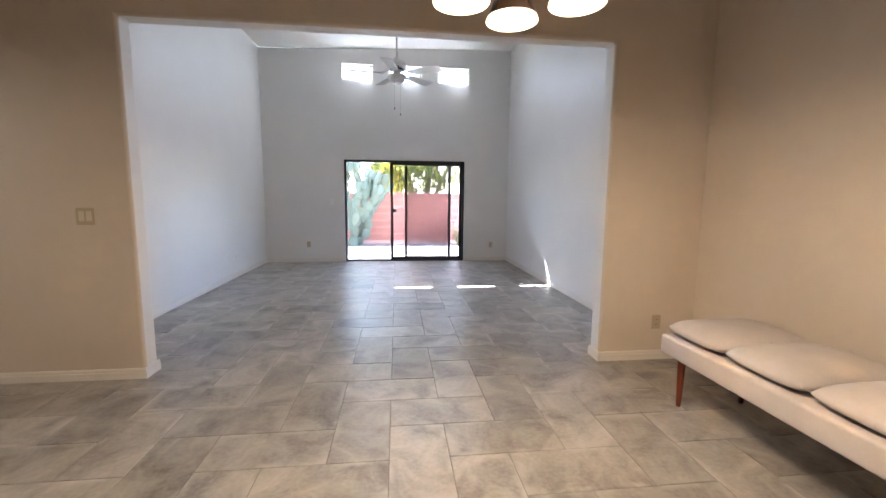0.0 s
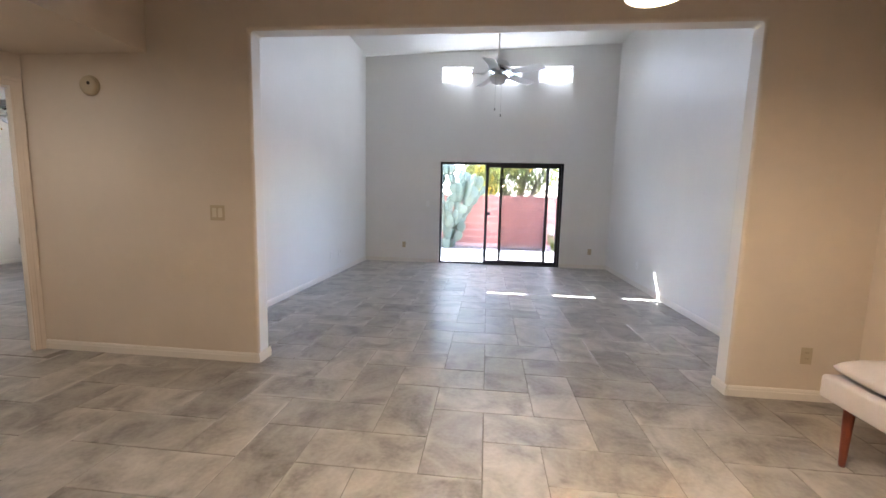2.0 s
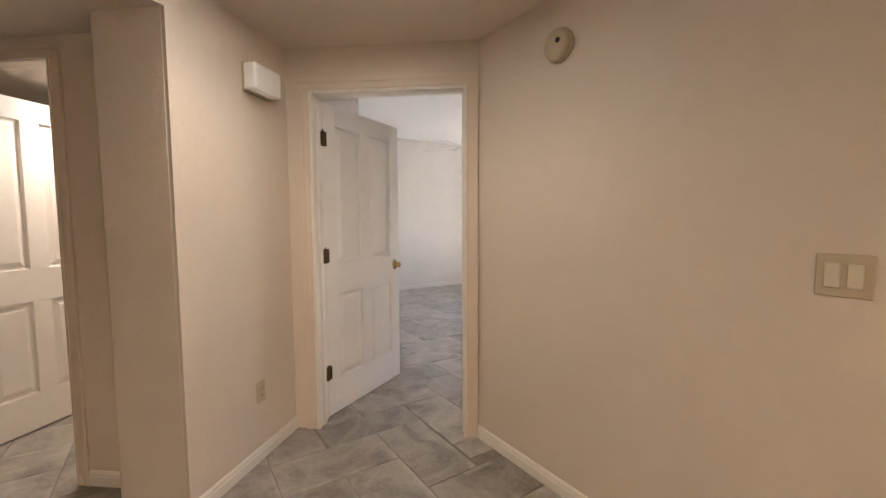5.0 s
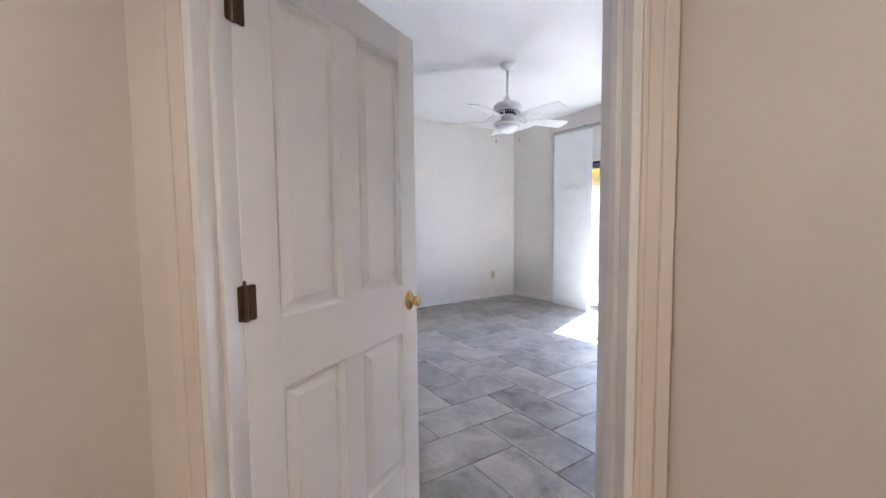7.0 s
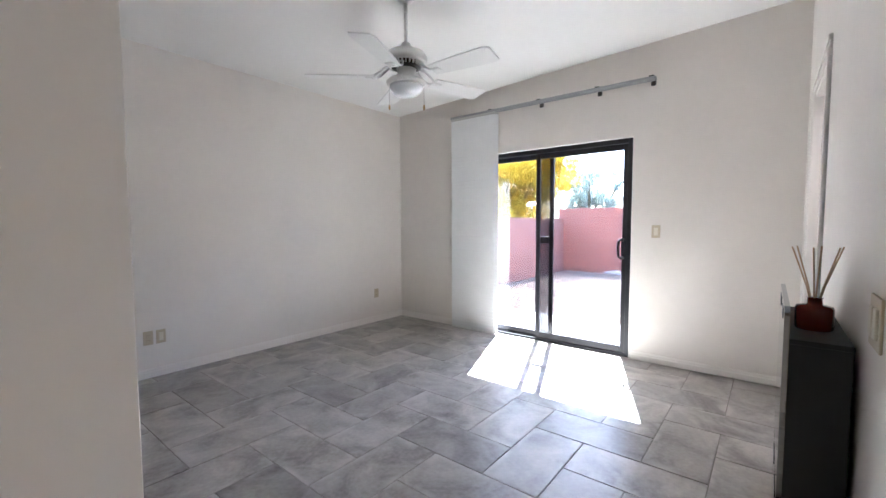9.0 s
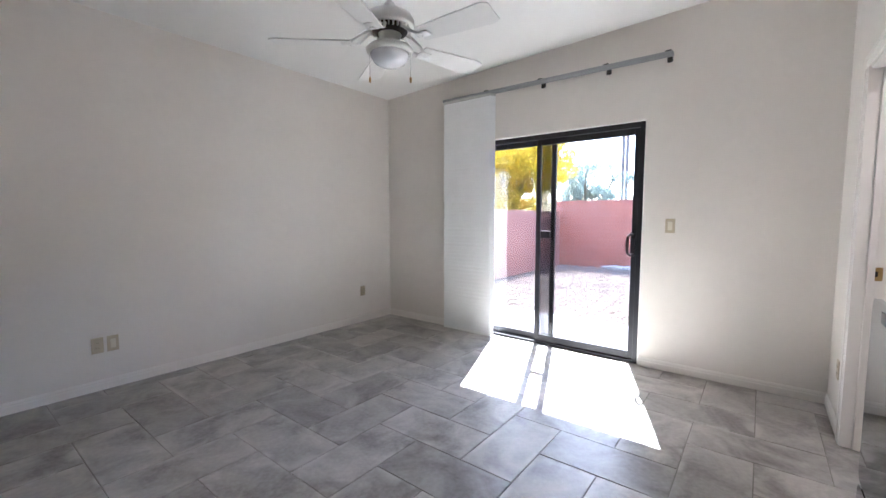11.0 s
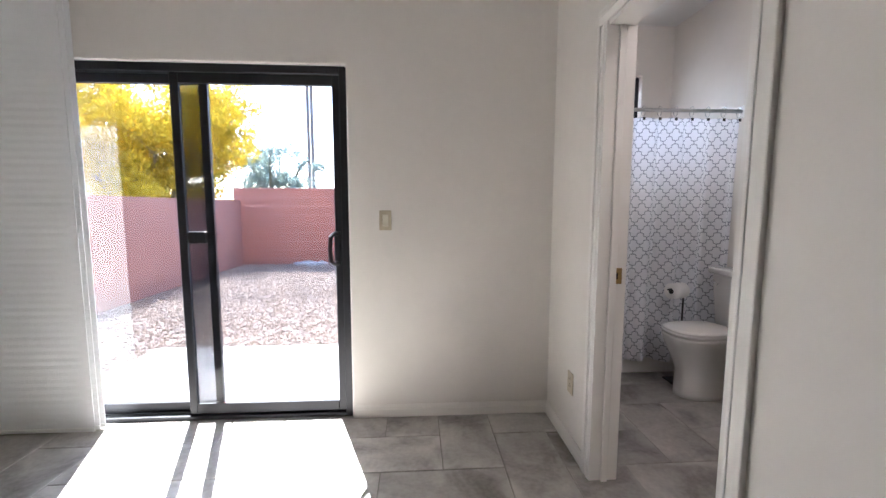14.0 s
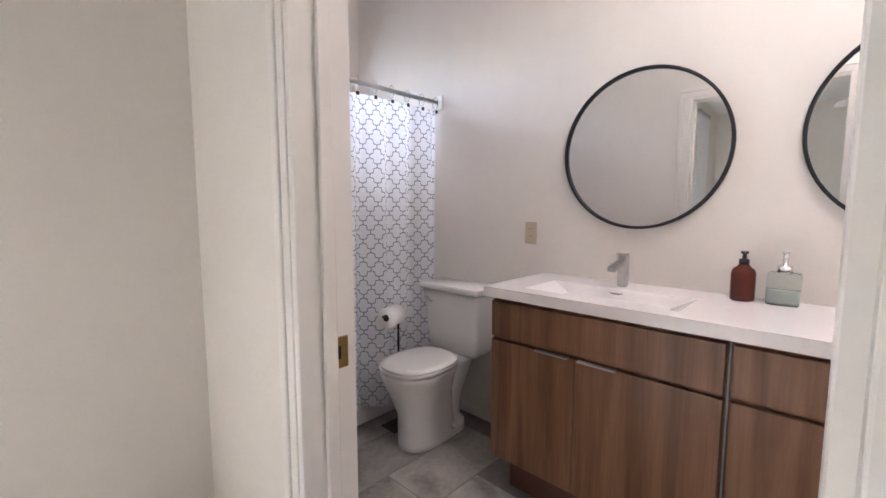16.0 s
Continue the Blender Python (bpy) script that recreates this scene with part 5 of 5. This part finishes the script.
part("lid", loft(bmesh.new(), [(0.451, -0.428, 0.214, 0.175), (0.462, -0.428, 0.212, 0.173), (0.470, -0.428, 0.180, 0.140)]), PORCELAIN, toi, "closed white lid", True)
bm = boxed(-0.205, -0.012, -0.215, 0.215, 0.43, 0.80, 0.028, 4)
for q in bm.verts:
    f = 0.86 + 0.14 * (q.co.z - 0.43) / 0.37
    q.co.y *= f
    q.co.x = -0.012 + (q.co.x + 0.012) * (0.88 + 0.12 * (q.co.z - 0.43) / 0.37)
part("tank", bm, PORCELAIN, toi, "", True)
part("tank_lid", boxed(-0.222, -0.006, -0.228, 0.228, 0.798, 0.838, 0.012, 3), PORCELAIN, toi, "", True)
bm = bmesh.new()
tube(bm, [(-0.212, 0.165, 0.745), (-0.225, 0.165, 0.745), (-0.232, 0.150, 0.742), (-0.234, 0.105, 0.735)], 0.008, 10)
part("flush_lever", bm, CHROME, toi, "chrome flush lever", True)

tp = thing("paper_holder", "free-standing black paper holder with a roll", "toilet paper holder", (-2.99, 7.80, 0))
part("base", boxed(-0.085, 0.055, -0.06, 0.06, 0, 0.012, 0.004, 2), BLACKLACQ, tp)
part("post", tube(bmesh.new(), [(0, 0, 0.01), (0, 0, 0.4), (0, 0, 0.69)], 0.0065, 10), BLACKLACQ, tp)
part("arm", tube(bmesh.new(), [(0.0, 0, 0.685), (-0.06, -0.02, 0.69), (-0.15, -0.05, 0.69)], 0.0065, 10), BLACKLACQ, tp)
_r = part("roll", tube(bmesh.new(), [(-0.012, -0.004, 0.675), (-0.07, -0.0233, 0.675), (-0.118, -0.0393, 0.675)], 0.056, 32), PAPER, tp, "white paper roll", True)
part("core", tube(bmesh.new(), [(-0.116, -0.0387, 0.675), (-0.1195, -0.0398, 0.675)], 0.019, 20), DARKMETAL, _r)

tub = thing("bathtub", "white alcove bathtub behind the curtain", "bathtub", (0, 0, 0))
bm = bmesh.new()
box(bm, -3.975, BATH_E - 0.002, 7.955, 8.03, 0, 0.42, 0.015, 3)
box(bm, -3.975, BATH_E - 0.002, 8.64, BATH_N - 0.002, 0, 0.42, 0.015, 3)
box(bm, -3.975, -3.90, 8.03, 8.64, 0, 0.42, 0.012, 2)
box(bm, -2.67, BATH_E - 0.002, 8.03, 8.64, 0, 0.42, 0.012, 2)
box(bm, -3.9, -2.67, 8.03, 8.64, 0, 0.09)
part("shell", bm, PORCELAIN, tub)
rod = thing("shower_rod", "brushed nickel tension shower rod", "shower rod", (0, 0, 0))
part("tube", tube(bmesh.new(), [(-3.975, 7.87, 1.935), (-3.3, 7.87, 1.935), (BATH_E - 0.004, 7.87, 1.935)], 0.013, 16), NICKEL, rod, "", True)
part("flange", boxed(BATH_E - 0.014, BATH_E - 0.001, 7.825, 7.895, 1.890, 1.975, 0.004, 2), WHITEPLASTIC, rod)
part("flange", boxed(-3.98, -3.968, 7.825, 7.895, 1.890, 1.975, 0.004, 2), WHITEPLASTIC, rod)


def curtain():
    """Pleated cloth; its map runs in metres along the cloth and up it."""
    x0, x1, z0, z1 = -3.93, -2.605, 0.13, 1.885
    nu, nv = 150, 34
    cloth = []
    s = 0.0
    last = None
    for i in range(nu + 1):
        u = i / nu
        x = x0 + (x1 - x0) * u
        off = 0.030 * math.sin(u * 46) + 0.016 * math.sin(u * 23 + 1.3) + 0.008 * math.sin(u * 91)
        if last is not None:
            s += math.hypot(x - last[0], off - last[1])
        last = (x, off)
        cloth.append((x, off, s))
    bm = bmesh.new()
    uv = bm.loops.layers.uv.new("cloth")
    rows = []
    for j in range(nv + 1):
        v = j / nv
        z = z0 + (z1 - z0) * v
        amp = 1.15 - 0.75 * v ** 2.2
        rows.append([bm.verts.new((x + 0.006 * (1 - v) * math.sin(k * 0.31), 7.872 + off * amp + 0.012 * (1 - v), z + (0.010 * abs(math.sin(k * 0.157)) - 0.010 if j == nv else 0))) for k, (x, off, _) in enumerate(cloth)])
    for j in range(nv):
        for k in range(nu):
            f = bm.faces.new((rows[j][k], rows[j][k + 1], rows[j + 1][k + 1], rows[j + 1][k]))
            for lp, (kk, jj) in zip(f.loops, ((k, j), (k + 1, j), (k + 1, j + 1), (k, j + 1))):
                lp[uv].uv = (cloth[kk][2], z0 + (z1 - z0) * jj / nv)
    return bm


cur = thing("shower_curtain", "white shower curtain printed with a grey trellis", "shower curtain", (0, 0, 0))
part("cloth", curtain(), TRELLIS, cur, "", True)
for _k in range(12):
    _x = -3.90 + 0.116 * _k
    bm = bmesh.new()
    tube(bm, [(_x, 7.86 + 0.024 * math.cos(a), 1.925 + 0.036 * math.sin(a)) for a in [i * math.pi / 6 for i in range(13)]], 0.0025, 6)
    part("ring", bm, CHROME, cur)
    part("grommet", boxed(_x - 0.009, _x + 0.009, 7.845, 7.853, 1.862, 1.882, 0.002, 1), DARKMETAL, cur)

# unseen dome added to light the bathroom evenly; the true fixture is unknown
dome = thing("ceiling_light", "unseen frosted glass dome added to light the bathroom", "ceiling light", (-3.30, 5.85, 2.86))
part("base", lathe(bmesh.new(), [(0.165, 0.0), (0.170, -0.012), (0.160, -0.028)], 40), NICKEL, dome, "", True)
part("dome", lathe(bmesh.new(), [(0.152, -0.026), (0.146, -0.055), (0.115, -0.085), (0.060, -0.102), (0.006, -0.107)], 40), LAMP_BATH, dome, "glowing frosted glass dome", True)


# ---- yard ----
GZ = -0.10
tagged(part("ground", boxed(-160, 160, GN + 0.14, 320, GZ - 0.3, GZ), EARTH), "tan desert ground running off to the horizon", "ground", "", "structure")
tagged(part("ground_side", boxed(-160, -8.36, -40, GN + 0.14, GZ - 0.3, GZ), EARTH), "tan desert ground beside the house", "ground", "", "structure")
tagged(part("ground_court", boxed(-8.36, -4.09, BN + 0.13, GN + 0.14, GZ - 0.3, GZ), EARTH), "gravel ground outside the bedroom door", "ground", "", "structure")
tagged(part("patio", boxed(-7.28, -4.12, BN + 0.14, 8.84, GZ, -0.03, 0.01, 2), CONCRETE), "pale concrete patio slab outside the bedroom", "patio", "", "structure")
tagged(part("patio_great", boxed(-2.4, 3.2, GN + 0.15, 11.6, GZ, -0.03, 0.01, 2), CONCRETE), "pale sunlit concrete patio slab outside the great room", "patio", "", "structure")


def block_wall(name, p0, p1, z1, label, blocks=True):
    """A wall of painted concrete blocks in running bond on a mortar core."""
    length = math.hypot(p1[0] - p0[0], p1[1] - p0[1])
    core = part(name, boxed(0, length, 0.0, 0.15, GZ - 0.2, z1), MORTAR if blocks else STUCCO)
    core.matrix_world = along(p0, p1)
    tagged(core, label, "wall", "", "structure")
    if not blocks:
        return core
    cache = {}
    h, w, gv, gh = 0.205, 0.41, 0.007, 0.022
    rows = int((z1 - GZ) / h + 0.5)
    for r in range(rows):
        za, zb = z1 - (r + 1) * h, z1 - r * h
        x = -(r % 2) * w / 2
        while x < length:
            a, b = max(x, 0), min(x + w, length)
            if b - a > 0.05:
                key = round(b - a, 2)
                if key not in cache:
                    cache[key] = mesh_of(boxed(-key / 2 + gv / 2, key / 2 - gv / 2, -0.006, 0.1, -h / 2 + gh / 2, h / 2 - gh / 2), "block", BLOCK)
                o = new("block", cache[key])
                o.parent = core
                o.location = ((a + b) / 2, random.uniform(-0.001, 0.001), (za + zb) / 2)
            x += w
    return core


block_wall("garden_wall_back", (-9.1, 14.8), (-3.2, 14.8), 1.68, "terracotta painted concrete block garden wall, shaded side")
block_wall("garden_wall_side", (-8.95, 9.0), (-8.95, 14.8), 1.40, "dusty pink stuccoed garden wall", False)
block_wall("garden_wall_great", (-3.2, 12.95), (4.4, 12.95), 1.43, "terracotta painted concrete block garden wall, shaded side")
tagged(part("house_end", boxed(-3.98, -2.6, BATH_N + 0.14, GN + 0.15, GZ, 2.0), EXTERIOR), "tan exterior stucco of the house", "wall", "", "structure")


def pebbles(name, x0, x1, y0, y1, count, label, keep=lambda x, y: True):
    rng = random.Random(5)
    vs, fs = [], []
    base = [(1, 0, 0), (-1, 0, 0), (0, 1, 0), (0, -1, 0), (0, 0, 1), (0, 0, -1)]
    tri = [(0, 2, 4), (2, 1, 4), (1, 3, 4), (3, 0, 4), (2, 0, 5), (1, 2, 5), (3, 1, 5), (0, 3, 5)]
    for _ in range(count):
        x, y = rng.uniform(x0, x1), rng.uniform(y0, y1)
        if not keep(x, y):
            continue
        a, r = rng.uniform(0, 6.28), rng.uniform(0.012, 0.030)
        k = len(vs)
        for p in base:
            q = Vector((p[0] * r * rng.uniform(0.7, 1.2), p[1] * r * rng.uniform(0.5, 1.0), p[2] * r * rng.uniform(0.35, 0.7)))
            q.rotate(Euler((rng.uniform(-0.4, 0.4), rng.uniform(-0.4, 0.4), a)))
            vs.append((x + q.x, y + q.y, GZ + 0.008 + q.z))
        fs += [tuple(k + i for i in t) for t in tri]
    me = bpy.data.meshes.new(name)
    me.from_pydata(vs, [], fs)
    me.materials.append(PEBBLE)
    return tagged(new(name, me), label, "gravel", "", "stuff")


pebbles("gravel", -8.9, -3.4, 7.8, 14.8, 34000, "loose tan and grey landscaping gravel", lambda x, y: not (-7.3 < x < -4.1 and y < 8.86))
pebbles("gravel", -3.1, 4.2, 11.6, 12.95, 2500, "loose tan and grey landscaping gravel")


def leaf_cloud(bm, rng, centre, radius, count, size):
    for _ in range(count):
        d = Vector((rng.gauss(0, 1), rng.gauss(0, 1), rng.gauss(0, 1))).normalized() * radius * rng.uniform(0.25, 1.0) ** 0.6
        c = Vector(centre) + Vector((d.x, d.y, d.z * 0.8))
        e = Euler((rng.uniform(0, 6.28), rng.uniform(0, 6.28), rng.uniform(0, 6.28)))
        s = size * rng.uniform(0.6, 1.4)
        q = [Vector((-s, 0, 0)), Vector((0, -s * 0.45, 0.1 * s)), Vector((s, 0, 0)), Vector((0, s * 0.45, 0.1 * s))]
        for p in q:
            p.rotate(e)
        bm.faces.new([bm.verts.new(c + p) for p in q])


def tree(name, label, at, height, spread, mat, seed, clumps, leaves, leaf=0.07, base=0.35):
    rng = random.Random(seed)
    t = thing(name, label, "tree", at)
    bm = bmesh.new()
    tips = []
    for k in range(5):
        a = k * 1.26 + rng.uniform(-0.3, 0.3)
        reach = spread * rng.uniform(0.45, 0.85)
        pts = [(0, 0, -0.05), (0.1 * math.cos(a), 0.1 * math.sin(a), height * base * 0.6)]
        for s in (0.45, 0.75, 1.0):
            pts.append((reach * s * math.cos(a + 0.2 * s), reach * s * math.sin(a + 0.2 * s), height * (base + (0.9 - base) * s * rng.uniform(0.8, 1.05))))
        tube(bm, pts, 0.11, 8, 0.015)
        tips += [Vector(p) for p in pts[2:]]
        for _ in range(4):
            p = Vector(pts[rng.randint(2, 4)])
            q = p + Vector((rng.uniform(-1, 1), rng.uniform(-1, 1), rng.uniform(-0.1, 0.9))) * spread * 0.4
            tube(bm, [p, (p + q) / 2 + Vector((0, 0, 0.08)), q], 0.03, 5, 0.006)
            tips.append(q)
    part("trunk", bm, BARK, t)
    bm = bmesh.new()
    for _ in range(clumps):
        p = rng.choice(tips) + Vector((rng.gauss(0, 1), rng.gauss(0, 1), rng.gauss(0, 0.7))) * spread * 0.2
        leaf_cloud(bm, rng, p, spread * rng.uniform(0.10, 0.2), leaves, leaf)
    part("crown", bm, mat, t)
    return t


tree("palo_verde_tree", "palo verde tree in full yellow bloom behind the garden wall", (-12.1, 16.6, GZ), 4.4, 2.7, BLOSSOM, 3, 340, 210, 0.050, 0.12)
tree("mesquite_tree", "sparse grey-green mesquite tree beyond the garden wall", (-10.25, 21.0, GZ), 3.9, 1.6, LEAFBLUE, 8, 120, 80, 0.05, 0.3)
tree("shade_tree", "yellow-green leafy tree behind the garden wall", (1.1, 17.0, GZ), 4.6, 3.0, LEAFY, 12, 120, 90, 0.08, 0.25)
tree("palo_verde_tree", "yellow blooming tree beyond the block wall", (-0.2, 18.5, GZ), 4.6, 2.0, BLOSSOM, 21, 110, 90, 0.08, 0.2)


def prickly_pear(at):
    rng = random.Random(4)
    c = thing("prickly_pear", "tall grey-green prickly pear cactus beside the block wall", "cactus", at)
    lead = [(Vector((rng.uniform(-0.45, 0.35), rng.uniform(-0.3, 0.3), 0.0)), rng.uniform(-0.2, 0.35)) for _ in range(8)]
    for level in range(9):
        nxt = []
        for p, lean in lead:
            h, w = rng.uniform(0.26, 0.40), rng.uniform(0.10, 0.155)
            bm = bmesh.new()
            bmesh.ops.create_uvsphere(bm, u_segments=14, v_segments=9, radius=1.0)
            tilt, spin = lean + rng.uniform(-0.35, 0.35), rng.uniform(-0.9, 0.9)
            m = Matrix.Translation(p) @ Euler((rng.uniform(-0.25, 0.25), tilt, spin)).to_matrix().to_4x4() @ Matrix.Translation((0, 0, h * 0.46))
            for q in bm.verts:
                f = 0.75 + 0.35 * (q.co.z + 1) / 2
                q.co = m @ Vector((q.co.x * w * f, q.co.y * 0.028, q.co.z * h / 2))
            part("pad", bm, CACTUS, c, "", True)
            top = m @ Vector((0, 0, h * 0.46))
            for _ in range(rng.choice((1, 1, 2)) if level < 8 else 0):
                nxt.append((top + Vector((rng.uniform(-0.06, 0.06), rng.uniform(-0.03, 0.03), -0.02)), tilt * 0.6 + rng.uniform(-0.6, 0.6)))
        lead = nxt[:24]
    return c


prickly_pear((-1.35, 12.2, GZ))
_p = thing("utility_pole", "pair of weathered wooden utility poles beyond the wall", "utility pole", (-10.1, 26.0, GZ))
for _x in (-0.10, 0.09):
    part("pole", tube(bmesh.new(), [(_x, 0, 0), (_x, 0, 6), (_x * 0.9, 0, 12)], 0.085, 12, 0.075), WOODPOLE, _p)
for _z in (3.6, 7.4):
    part("clamp", boxed(-0.22, 0.2, -0.11, 0.11, _z - 0.05, _z + 0.05, 0.02, 1), NICKEL, _p)
_c = thing("power_line", "sagging overhead cables with a dark splice box", "cable", (-9.0, 14.0, 3.62))
for _k in range(3):
    part("cable", tube(bmesh.new(), [(-5 + s, 0.2 * _k, 0.35 + 0.12 * _k + 0.012 * (s - 5) ** 2) for s in range(11)], 0.018, 6), BLACKLACQ, _c)
part("splice_box", boxed(0.3, 0.8, -0.06, 0.06, 0.27, 0.38, 0.03, 2), DARKMETAL, _c)
_st = thing("stone_pile", "few pale broken stones at the foot of the block wall", "stones", (-7.35, 14.55, GZ))
for _k in range(5):
    bm = bmesh.new()
    bmesh.ops.create_icosphere(bm, subdivisions=1, radius=0.08 + 0.02 * (_k % 3))
    for q in bm.verts:
        q.co = Vector((q.co.x * 1.5, q.co.y, q.co.z * 0.7)) * random.uniform(0.8, 1.2) + Vector(((_k - 2) * 0.13, 0.02 * (_k % 2), 0.05))
    part("stone", bm, CONCRETE, _st)
_f = thing("flower_clump", "clump of pale flowering desert plants by the wall", "plant", (1.86, 12.3, GZ))
bm, _r = bmesh.new(), random.Random(2)
for _k in range(60):
    _a, _s = _r.uniform(0, 6.28), _r.uniform(0.1, 0.32)
    tube(bm, [(0.03 * math.cos(_a), 0.03 * math.sin(_a), 0), (_s * math.cos(_a) * 0.6, _s * math.sin(_a) * 0.6, 0.35), (_s * math.cos(_a), _s * math.sin(_a), 0.55 + _r.uniform(-0.1, 0.12))], 0.008, 4, 0.002)
part("stems", bm, LEAFY, _f)
bm = bmesh.new()
leaf_cloud(bm, _r, (0, 0, 0.58), 0.26, 80, 0.022)
part("blossoms", bm, WHITEPLASTIC, _f)

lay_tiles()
